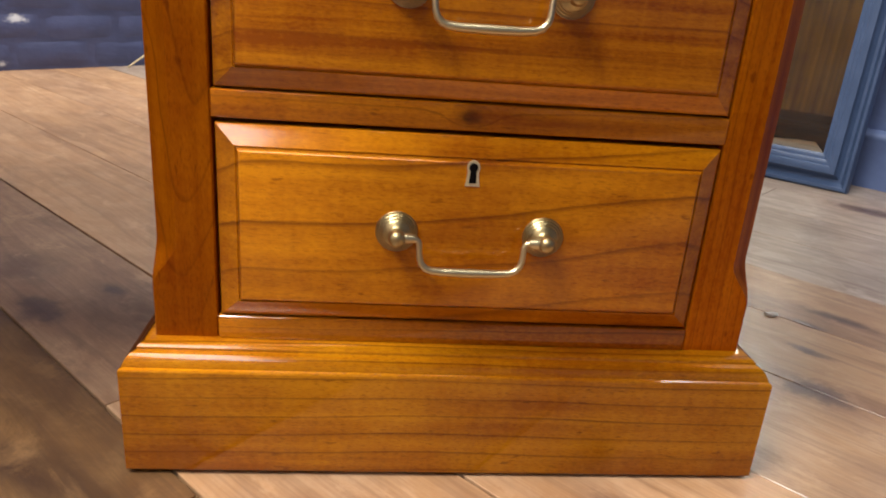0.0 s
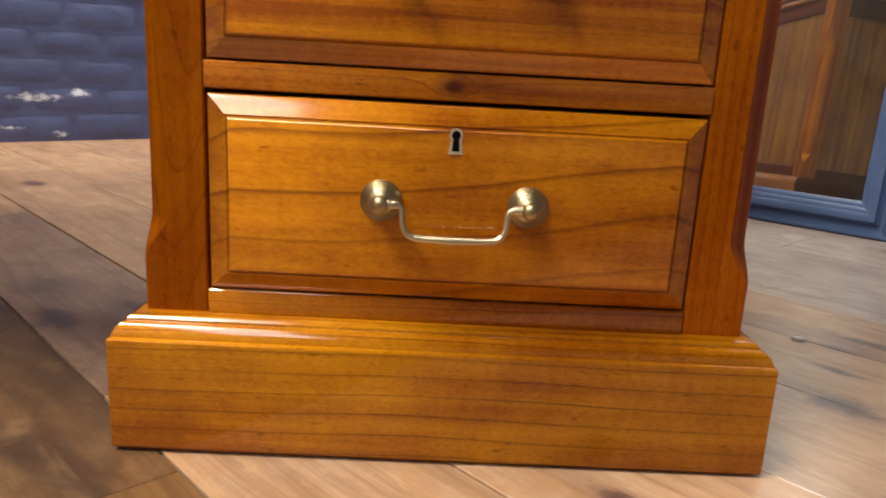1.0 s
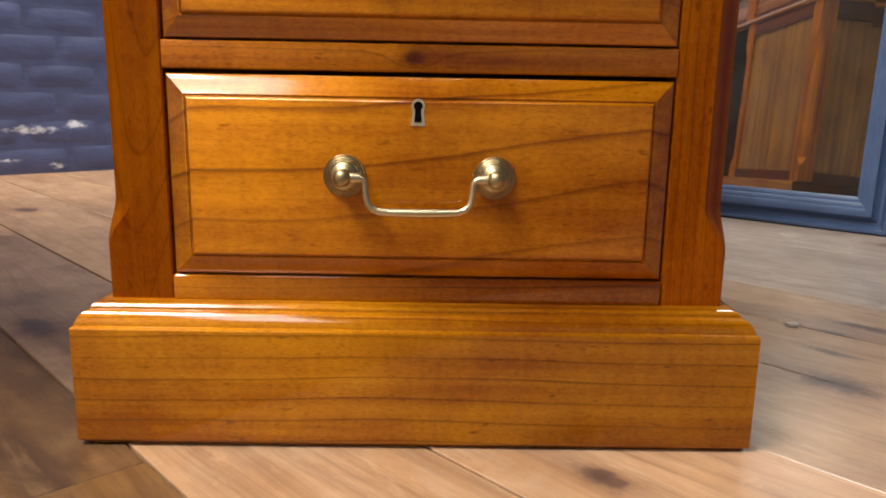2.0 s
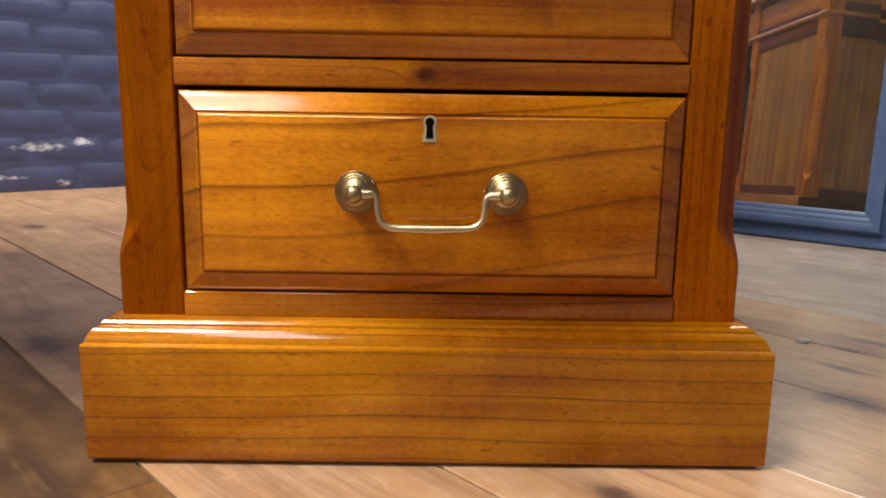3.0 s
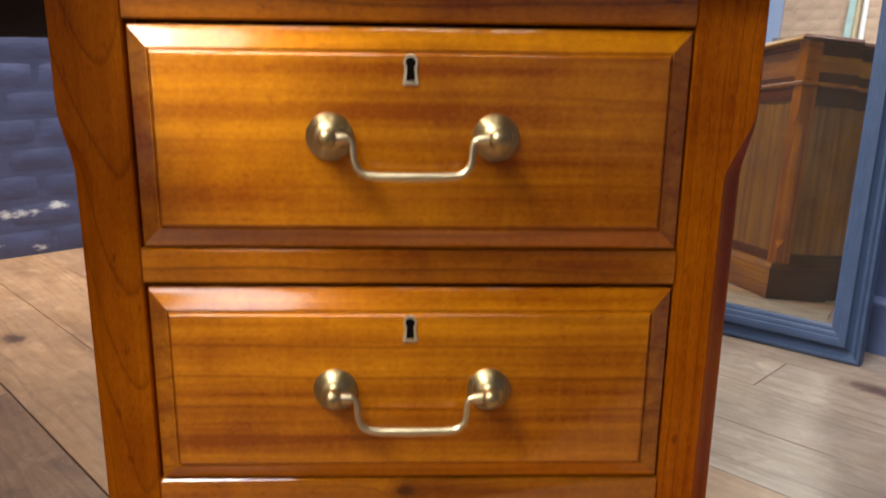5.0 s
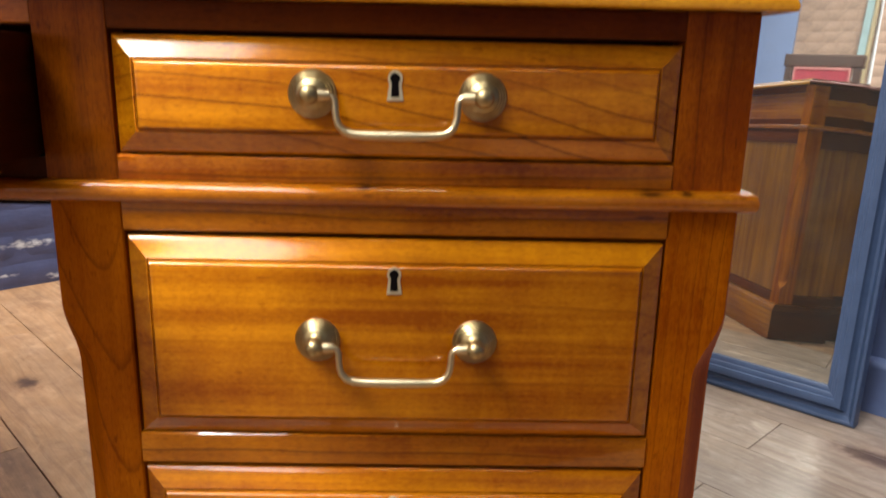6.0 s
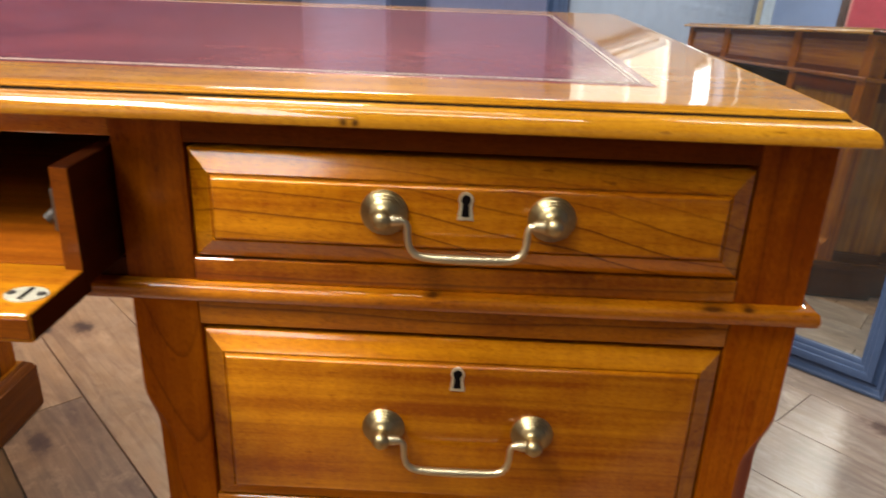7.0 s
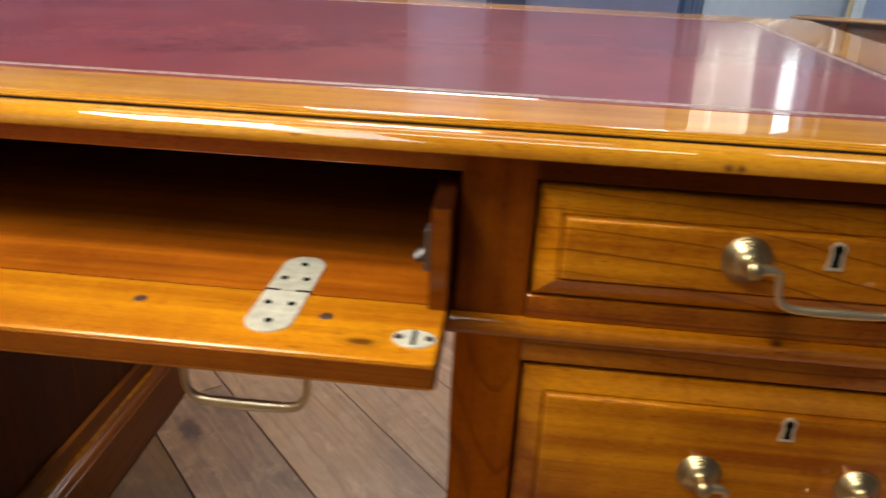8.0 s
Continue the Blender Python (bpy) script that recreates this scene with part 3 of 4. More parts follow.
# ---------------------------------------------------------------- the room
def make_room():
    sub = part("floor", box(WALL_A - 0.1, WALL_E, WALL_C, WALL_D, -0.08, -0.012, 0), GAP)
    sub.matrix_world = ROOM
    tagged(sub, "worn old pine floorboards laid in long rows", "floor", kind="structure")
    ceil = part("ceiling", box(WALL_A - 0.1, WALL_E, WALL_C, WALL_D, CEILING, CEILING + 0.1, 0), PLASTER)
    ceil.matrix_world = ROOM
    tagged(ceil, "plain grey painted ceiling", "ceiling", kind="structure")

    a = part("wall_brick", box(WALL_A - 0.2, BRICK_A - 0.0016, PALE_END, 1.165, 0, CEILING, 0), BLUE_BRICK)
    a.matrix_world = ROOM
    tagged(a, "old brick wall under thick chipped dark blue paint", "wall", kind="structure")
    p = part("wall_panel_1", box(WALL_A - 0.2, WALL_A - 0.004, 1.165, 1.61, 0, CEILING, 0), LAVENDER)
    p.matrix_world = ROOM
    tagged(p, "smooth lavender grey painted wall panel", "wall panel", kind="structure")
    p = part("wall_post", box(WALL_A - 0.2, WALL_A + 0.03, 1.61, 1.80, 0, CEILING, 0.004), SLATE)
    p.matrix_world = ROOM
    tagged(p, "dark slate blue painted post between two panels", "post", kind="structure")
    p = part("wall_panel_2", box(WALL_A - 0.2, WALL_A - 0.004, 1.80, WALL_D, 0, CEILING, 0), LAVENDER)
    p.matrix_world = ROOM
    tagged(p, "smooth lavender grey painted wall panel", "wall panel", kind="structure")
    # the pale stretch of the same wall, with two windows high up in it
    (a0, a1, a2, a3), (b0, b1, b2, b3) = WINDOWS
    pale = bmesh.new()
    for y0, y1, b, t in ((WALL_C, PALE_END, 0, a2), (WALL_C, PALE_END, a3, CEILING), (WALL_C, b0, a2, a3), (b0, b1, a2, b2), (b1, a0, a2, a3), (a1, PALE_END, a2, a3)):
        box(WALL_A - 0.2, PALE_FACE - 0.004, y0, y1, b, t, 0, pale)
    p = part("wall_pale", pale, PALE_BRICK)
    p.matrix_world = ROOM
    tagged(p, "pale grey blue painted brick wall", "wall", kind="structure")
    p0 = p
    for k, (w0, w1, z0, z1) in enumerate(WINDOWS):
        win = thing("window_%d" % (k + 1), ("white painted window high in the pale brick wall", "small white painted window near the corner")[k], "window", ROOM, kind="structure")
        for y0, y1, b, t in ((w0, w1, z0, z0 + 0.05), (w0, w1, z1 - 0.05, z1), (w0, w0 + 0.05, z0 + 0.05, z1 - 0.05), (w1 - 0.05, w1, z0 + 0.05, z1 - 0.05)):
            part("window_frame", box(PALE_FACE - 0.16, PALE_FACE - 0.12, y0, y1, b, t, 0.003), WHITE, win)
        for y in ((w0 * 2 + w1) / 3, (w0 + w1 * 2) / 3):
            part("glazing_bar", box(PALE_FACE - 0.156, PALE_FACE - 0.124, y - 0.014, y + 0.014, z0 + 0.05, z1 - 0.05, 0.003), WHITE, win)
        pane = part("pane", box(PALE_FACE - 0.143, PALE_FACE - 0.139, w0 + 0.045, w1 - 0.045, z0 + 0.045, z1 - 0.045, 0), CLEAR_GLASS, win)
        pane.visible_shadow = False
        part("window_sill", box(PALE_FACE - 0.14, PALE_FACE + 0.03, w0 - 0.03, w1 + 0.03, z0 - 0.03, z0, 0.004), WHITE, win)
    c = part("wall_bare", box(WALL_A - 0.2, WALL_E, WALL_C - 0.2, WALL_C, 0, CEILING, 0), RED_BRICK)
    c.matrix_world = ROOM
    tagged(c, "bare pinkish brick wall", "wall", kind="structure")
    r = part("wall_return", box(PALE_FACE + 0.075, -1.60, WALL_C - 0.01, WALL_C + 0.03, 0, CEILING, 0.002), RETURN_BLUE)
    r.matrix_world = ROOM
    tagged(r, "smooth mid blue painted strip of wall", "wall", kind="structure")
    k = part("trim_corner", box(PALE_FACE - 0.01, PALE_FACE + 0.073, WALL_C - 0.01, WALL_C + 0.042, 0, CEILING, 0.004), TRIM)
    k.matrix_world = ROOM
    tagged(k, "pale blue painted board in the corner of two walls", "trim", kind="structure")
    d = part("wall_end", box(WALL_A - 0.2, WALL_E, WALL_D, WALL_D + 0.2, 0, CEILING, 0), PALE_BRICK)
    d.matrix_world = ROOM
    tagged(d, "plain pale painted wall", "wall", kind="structure")
    e = part("wall_side", box(WALL_E, WALL_E + 0.2, WALL_C - 0.2, WALL_D + 0.2, 0, CEILING, 0), SLATE)
    e.matrix_world = ROOM
    tagged(e, "plain slate blue painted wall", "wall", kind="structure")

    # the partition that the mirror leans on, with its skirting
    p = part("wall_partition", box(-0.90, WALL_E, 1.400, 1.52, 0, CEILING, 0.002), PANEL_BLUE)
    p.matrix_world = ROOM
    tagged(p, "blue painted partition wall with a skirting", "wall", kind="structure")
    sk = bmesh.new()
    prof = [(1.400, 0.0), (1.384, 0.0), (1.384, 0.098), (1.380, 0.104), (1.380, 0.112), (1.386, 0.120), (1.400, 0.124)]
    for x in (-0.895, WALL_E - 0.01):
        for y, z in prof:
            sk.verts.new((x, y, z))
    sk.verts.ensure_lookup_table()
    n = len(prof)
    for i in range(n - 1):
        sk.faces.new((sk.verts[i], sk.verts[i + 1], sk.verts[n + i + 1], sk.verts[n + i]))
    sk.faces.new(sk.verts[:n])
    s = part("baseboard", sk, PANEL_BLUE, None, "", 40)
    s.matrix_world = ROOM
    tagged(s, "blue painted skirting board with a rounded top bead", "skirting board", kind="structure")
    return sub, a, c, p0


floor, brick_wall, bare_wall, pale_wall = make_room()


# ---------------------------------------------------------------- the desk
HALF, OUT, DEPTH = 0.18, 0.226, 0.73     # half a drawer, half a pedestal, depth of the carcass
LEFT = -1.047                            # middle of the other pedestal
DRAWERS = ((0.1245, 0.2715), (0.291, 0.4375), (0.461, 0.607))
desk = thing("desk", "polished reddish wood pedestal desk with brass swan-neck handles", "desk")


def drawer_front(w, h):
    """A front cut from one board, bevelled to a raised field with a rounded edge; its lower left corner at the origin of the face plane."""
    bm = bmesh.new()
    g = 0.0023
    rings = []
    for inset, y in ((g, 0.020), (g, -0.0002), (g + 0.0003, -0.0008), (g + 0.0009, -0.0013), (0.0062, -0.0029), (0.0100, -0.0048), (0.0134, -0.0066),
                     (0.0158, -0.0080), (0.0164, -0.0080), (0.0168, -0.0072), (0.0172, -0.0072), (0.0175, -0.0084), (0.0179, -0.0096), (0.0186, -0.0105), (0.0195, -0.0110),
                     (0.0208, -0.0112)):
        rings.append([bm.verts.new(c) for c in ((inset, y, inset), (w - inset, y, inset), (w - inset, y, h - inset), (inset, y, h - inset))])
    for a, b in zip(rings, rings[1:]):
        for i in range(4):
            j = (i + 1) % 4
            bm.faces.new((a[i], a[j], b[j], b[i]))
    bm.faces.new(rings[-1])
    bm.faces.new(rings[0])
    return bm


EYE_OUT = 0.0150     # how far the bail stands off the front
ROSE = ((0.0152, 0.0), (0.0156, 0.0014), (0.0149, 0.0025), (0.0142, 0.0024), (0.0138, 0.0031), (0.0130, 0.0038), (0.0125, 0.0037), (0.0121, 0.0044), (0.0112, 0.0052),
        (0.0107, 0.0051), (0.0103, 0.0058), (0.0092, 0.0068), (0.0080, 0.0074), (0.0068, 0.0080), (0.0057, 0.0088), (0.0052, 0.0100))
STUD = ((0.0046, 0.0092), (0.0046, 0.0110), (0.0055, 0.0130), (0.0062, 0.0158), (0.0060, 0.0182), (0.0048, 0.0204), (0.0028, 0.0216), (0.0005, 0.0220))


def bail_points():
    pts, rad = [], []
    half = [(-0.0450, 0.0), (-0.0420, 0.0), (-0.0392, -0.0004), (-0.0376, -0.0020), (-0.0369, -0.0045), (-0.0366, -0.0100),
            (-0.0362, -0.0150), (-0.0348, -0.0198), (-0.0318, -0.0234), (-0.0275, -0.0252), (-0.0200, -0.0259), (-0.0100, -0.0261), (0.0, -0.0262)]
    half = [(x, 0.89 * z) for x, z in half]
    full = half + [(-x, z) for x, z in half[-2::-1]]
    for x, z in full:
        pts.append((x, -EYE_OUT - 0.10 * abs(z), z))
        rad.append(0.0021 + 0.0010 * max(0.0, 1 - abs(x) / 0.036) ** 0.5)
    return pts, rad


def handle(parent, x, z, y=-0.0112):
    """Two turned roses, two studs and a swan-neck bail."""
    place = Matrix.Translation((x + 0.0006, y, z))
    for side in (-0.0525, 0.0525):
        rose = part("rose", lathe(ROSE, 32), BRASS, parent, "aged brass ringed rose", 35)
        rose.matrix_basis = place @ Matrix.Translation((side, 0, 0)) @ Matrix.Diagonal((0.96, 1, 0.96, 1))
        stud = part("stud", lathe(STUD, 18), BRASS, parent, "rounded brass stud", 50)
        stud.matrix_basis = place @ Matrix.Translation((side, 0, 0))
        eye = part("bail_eye", tube([(side * 0.92, -EYE_OUT, 0), (side * 0.84, -EYE_OUT, 0), (side * 0.76, -EYE_OUT, 0)], [0.0036, 0.0036, 0.0030], 12), BRASS_PALE, parent, "", 40)
        eye.matrix_basis = place
    pts, rad = bail_points()
    bail = part("bail", tube(pts, rad, 12), BRASS_PALE, parent, "worn pale brass swan-neck bail", 60)
    bail.matrix_basis = place


def keyhole(parent, x, z, y=-0.0112):
    out = [(0.0057 * math.cos(a), 0.0046 + 0.0057 * math.sin(a)) for a in [radians(-28 + 236 * k / 16) for k in range(17)]]
    out += [(-0.0049, -0.001), (-0.0064, -0.0106), (0.0064, -0.0106), (0.0049, -0.001)]
    e = part("escutcheon", prism(out, 0.001, -0.0008), ESCUTCHEON, parent, "pale brass keyhole plate let into the wood")
    e.matrix_basis = Matrix.Translation((x, y, z)) @ Matrix.Diagonal((0.80, 1, 0.88, 1))
    hole = [(0.0037 * math.cos(a), 0.0046 + 0.0037 * math.sin(a)) for a in [radians(-50 + 280 * k / 12) for k in range(13)]] + [(-0.0031, -0.0080), (0.0031, -0.0080)]
    k = part("keyhole", prism(hole, 0.0, -0.0011), BLACK, parent, "dark keyhole")
    k.matrix_basis = Matrix.Translation((x, y, z)) @ Matrix.Diagonal((0.85, 1, 0.88, 1))


def drawer(cx, z0, z1, key, rose, wood):
    d = part("drawer", drawer_front(2 * HALF, z1 - z0), wood, desk, "closed drawer with a raised bevelled front", 30)
    d.matrix_basis = Matrix.Translation((cx - HALF + 0.0004, 0.0, z0 - 0.0008))
    keyhole(d, HALF - 0.0014, key - z0 + 0.0008)
    handle(d, HALF - 0.0004, rose - z0 + 0.0008)
    return d


def post(name, cx, sx, y0, y1, z0, z1, stops):
    """A corner post whose outer arris is cut off between two curved stops; sx tells its side, y0 its outer face."""
    bm = bmesh.new()
    lo, hi = stops
    sy = 1 if y1 > y0 else -1

    def cut(z):
        up = min(1.0, max(0.0, (z - lo) / 0.034))
        down = min(1.0, max(0.0, (hi - z) / 0.050))
        k = min(up, down)
        k = k * k * (3 - 2 * k)
        return 0.0012 + 0.0175 * k
    zs = sorted({z0, z1, *[lo + 0.034 * k / 10 for k in range(11)], *[hi - 0.050 * k / 12 for k in range(13)]})
    rows = []
    for z in zs:
        c = cut(z)
        rows.append([bm.verts.new((cx + sx * x, y0 + sy * y, z)) for x, y in ((HALF + 0.0012, 0.0), (OUT - c, 0.0), (OUT, c), (OUT, abs(y1 - y0)), (HALF, abs(y1 - y0)), (HALF, 0.0012))])
    for a, b in zip(rows, rows[1:]):
        for k in range(6):
            j = (k + 1) % 6
            bm.faces.new((a[k], a[j], b[j], b[k]))
    bm.faces.new(rows[0])
    bm.faces.new(rows[-1])
    return part(name, bm, WOOD_Z_STRAIGHT if sx > 0 else WOOD_Z, desk, "corner post with a stopped chamfer", 28)


def pedestal(cx):
    x0, x1 = cx - OUT, cx + OUT
    prof = [(0.0165, 0.0), (0.0165, 0.0030), (0.0205, 0.0032), (0.0215, 0.0045), (0.0215, 0.0885), (0.0208, 0.0900), (0.0190, 0.0908), (0.0188, 0.0924), (0.0168, 0.0968), (0.0138, 0.0998), (0.0102, 0.1012),
            (0.0100, 0.1030), (0.0085, 0.1046), (0.0060, 0.1056), (0.0, 0.1060)]
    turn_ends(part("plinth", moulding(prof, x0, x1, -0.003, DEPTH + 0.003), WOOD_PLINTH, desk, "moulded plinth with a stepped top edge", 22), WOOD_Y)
    for sx in (-1, 1):
        post("corner_post", cx, sx, 0.0, 0.046, 0.1055, 0.627, (0.146, 0.556))
        post("corner_post", cx, sx, DEPTH, DEPTH - 0.046, 0.1055, 0.627, (0.146, 0.556))
        xs = sorted((cx + sx * (OUT - 0.010), cx + sx * (OUT - 0.022)))
        part("side_panel", box(xs[0], xs[1], 0.044, DEPTH - 0.044, 0.106, 0.627, 0), WOOD_KNEE_SHADE if sx == (1 if cx < -0.5 else -1) else WOOD_PANEL, desk)
        xs = sorted((cx + sx * (OUT - 0.001), cx + sx * (OUT - 0.02)))
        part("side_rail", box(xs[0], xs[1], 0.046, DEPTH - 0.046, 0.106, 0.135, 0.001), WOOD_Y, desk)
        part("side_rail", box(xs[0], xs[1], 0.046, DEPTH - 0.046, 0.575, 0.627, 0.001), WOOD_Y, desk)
    part("back_panel", box(cx - HALF, cx + HALF, DEPTH - 0.022, DEPTH - 0.008, 0.106, 0.627, 0), WOOD_PANEL, desk)
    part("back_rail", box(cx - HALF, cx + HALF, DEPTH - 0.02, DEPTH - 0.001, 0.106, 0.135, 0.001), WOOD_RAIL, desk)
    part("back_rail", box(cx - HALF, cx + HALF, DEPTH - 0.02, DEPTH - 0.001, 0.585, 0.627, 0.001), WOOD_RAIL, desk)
    for z0, z1 in ((0.1055, 0.1245), (0.2715, 0.291), (0.4375, 0.461), (0.607, 0.627)):
        part("rail", box(cx - HALF, cx + HALF, -0.0018, 0.03, z0, z1, 0.0022, None, 3), WOOD_X, desk, "", 30)
    # near-black block in place of the unlit space behind the fronts
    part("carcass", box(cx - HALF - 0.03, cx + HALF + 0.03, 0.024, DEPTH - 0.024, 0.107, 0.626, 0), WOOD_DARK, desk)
    for (z0, z1), key, rose, wood in zip(DRAWERS, (0.2447, 0.4092, 0.5787), (0.2000, 0.3652, 0.5368), (WOOD_VEINED, WOOD_STREAKED, WOOD_CLEAN)):
        drawer(cx, z0, z1, key, rose, wood)


pedestal(0.0)
pedestal(LEFT)

XL, XR = LEFT - OUT, OUT            # ends of the upper carcass
FR0, FR1, TOP0 = 0.640, 0.7345, 0.752


def upper():
    waist = [(0.0, 0.6265), (0.0075, 0.6270), (0.0105, 0.6288), (0.0118, 0.6320), (0.0118, 0.6345), (0.0105, 0.6378), (0.0075, 0.6396), (0.0, 0.6402)]
    part("waist_moulding", moulding([(o * 0.8, z) for o, z in waist], XL, XR, 0.0, DEPTH), WOOD_BEAD, desk, "rounded bead round the waist of the desk", 50)
    for cx in (0.0, LEFT):
        for sx in (-1, 1):
            xs = sorted((cx + sx * HALF, cx + sx * OUT))
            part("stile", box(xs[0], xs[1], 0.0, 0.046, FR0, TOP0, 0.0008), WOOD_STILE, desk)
        part("rail", box(cx - HALF, cx + HALF, -0.0018, 0.03, FR0, 0.657, 0.0022, None, 3), WOOD_X, desk, "", 30)
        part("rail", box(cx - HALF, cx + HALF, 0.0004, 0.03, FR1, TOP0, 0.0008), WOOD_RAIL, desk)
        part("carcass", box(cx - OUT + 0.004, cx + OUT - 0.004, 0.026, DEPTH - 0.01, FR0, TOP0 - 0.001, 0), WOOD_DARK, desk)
        drawer(cx, 0.657, FR1, 0.7042, 0.6980, WOOD_FANNED)
    # middle bay with its open drawer
    part("rail", box(LEFT + OUT, -OUT, 0.0004, 0.03, FR1 + 0.002, TOP0, 0.0008), WOOD_X, desk)
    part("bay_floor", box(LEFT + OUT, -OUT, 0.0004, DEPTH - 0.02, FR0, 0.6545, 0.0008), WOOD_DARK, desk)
    # near-black sheet: the shade under the bay, put in as a surface
    part("bay_underside", box(LEFT + OUT + 0.003, -OUT - 0.003, 0.008, DEPTH - 0.02, 0.6215, 0.6262, 0), UNDERSIDE, desk, "near-black sheet for the shade under the bay")
    part("back_panel", box(XL + 0.004, XR - 0.004, DEPTH - 0.02, DEPTH - 0.008, FR0, TOP0, 0), WOOD_STREAKED, desk)
    for x0, x1 in ((XL, XL + 0.046), (XR - 0.046, XR), (-0.25, -0.20), (LEFT + 0.2, LEFT + 0.25)):
        part("stile", box(x0, x1, DEPTH - 0.046, DEPTH, FR0, TOP0, 0.0008), WOOD_Z, desk)
    for z0, z1 in ((FR0, 0.657), (FR1, TOP0)):
        part("back_rail", box(XL + 0.046, XR - 0.046, DEPTH - 0.028, DEPTH - 0.001, z0, z1, 0.0008), WOOD_RAIL, desk)
    for x0, x1 in ((XL, XL + 0.02), (XR - 0.02, XR)):
        part("end_panel", box(x0 + 0.0025, x1 - 0.0025, 0.046, DEPTH - 0.046, FR0, TOP0, 0.0005), WOOD_END, desk, "golden panel in the end of the desk")
        for z0, z1 in ((FR0, 0.668), (0.716, TOP0)):
            part("end_rail", box(x0, x1, 0.046, DEPTH - 0.046, z0, z1, 0.0006), WOOD_Y, desk)
    # added board; its dark underside keeps bounced light out of the bay
    part("dust_board", box(LEFT + OUT, -OUT, 0.030, DEPTH - 0.03, 0.744, 0.7515, 0), WOOD_DARK, desk, "added dark board that keeps the bay dim")
    # top
    nose = [(-0.02, 0.7522), (0.0160, 0.7522), (0.0171, 0.7530), (0.0175, 0.7552), (0.0168, 0.7582), (0.0150, 0.7610), (0.0120, 0.7633), (0.0083, 0.7648), (0.0052, 0.7653),
            (0.0036, 0.7651), (0.0028, 0.7651), (0.0028, 0.7674), (0.0022, 0.7679), (0.0016, 0.7680), (0.0014, 0.7688), (0.0006, 0.7694), (0.0003, 0.7701), (-0.0008, 0.7705),
            (-0.004, 0.7706), (-0.02, 0.7706)]
    edge = (XL + 0.004, XR - 0.004, -0.003, DEPTH + 0.010)
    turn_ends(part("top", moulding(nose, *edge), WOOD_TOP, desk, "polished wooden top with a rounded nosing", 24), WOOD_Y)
    part("groove", moulding([(0.0040, 0.7646), (0.0040, 0.7654), (0.0031, 0.7655), (0.0031, 0.7665), (0.0020, 0.7665)], *edge, False), WOOD_LINE, desk,
         "dark line along the foot of the raised top")
    ix0, ix1, iy0, iy1 = LEFT - 0.125, 0.125, 0.060, 0.670
    part("leather_inlay", moulding([(0.0, 0.7699), (0.0, 0.7707), (-0.0012, 0.7710), (-0.003, 0.7710)], ix0, ix1, iy0, iy1), LEATHER, desk, "shiny maroon leather writing surface")
    for inset, wd in ((0.008, 0.0017), (0.0125, 0.0009)):
        for bx in ((ix0 + inset, ix1 - inset, iy0 + inset, iy0 + inset + wd), (ix0 + inset, ix1 - inset, iy1 - inset - wd, iy1 - inset),
                   (ix0 + inset, ix0 + inset + wd, iy0 + inset, iy1 - inset), (ix1 - inset - wd, ix1 - inset, iy0 + inset, iy1 - inset)):
            part("tooled_line", box(*bx, 0.7709, 0.77125, 0), GOLD, desk, "thin gold tooled line in the leather")


upper()


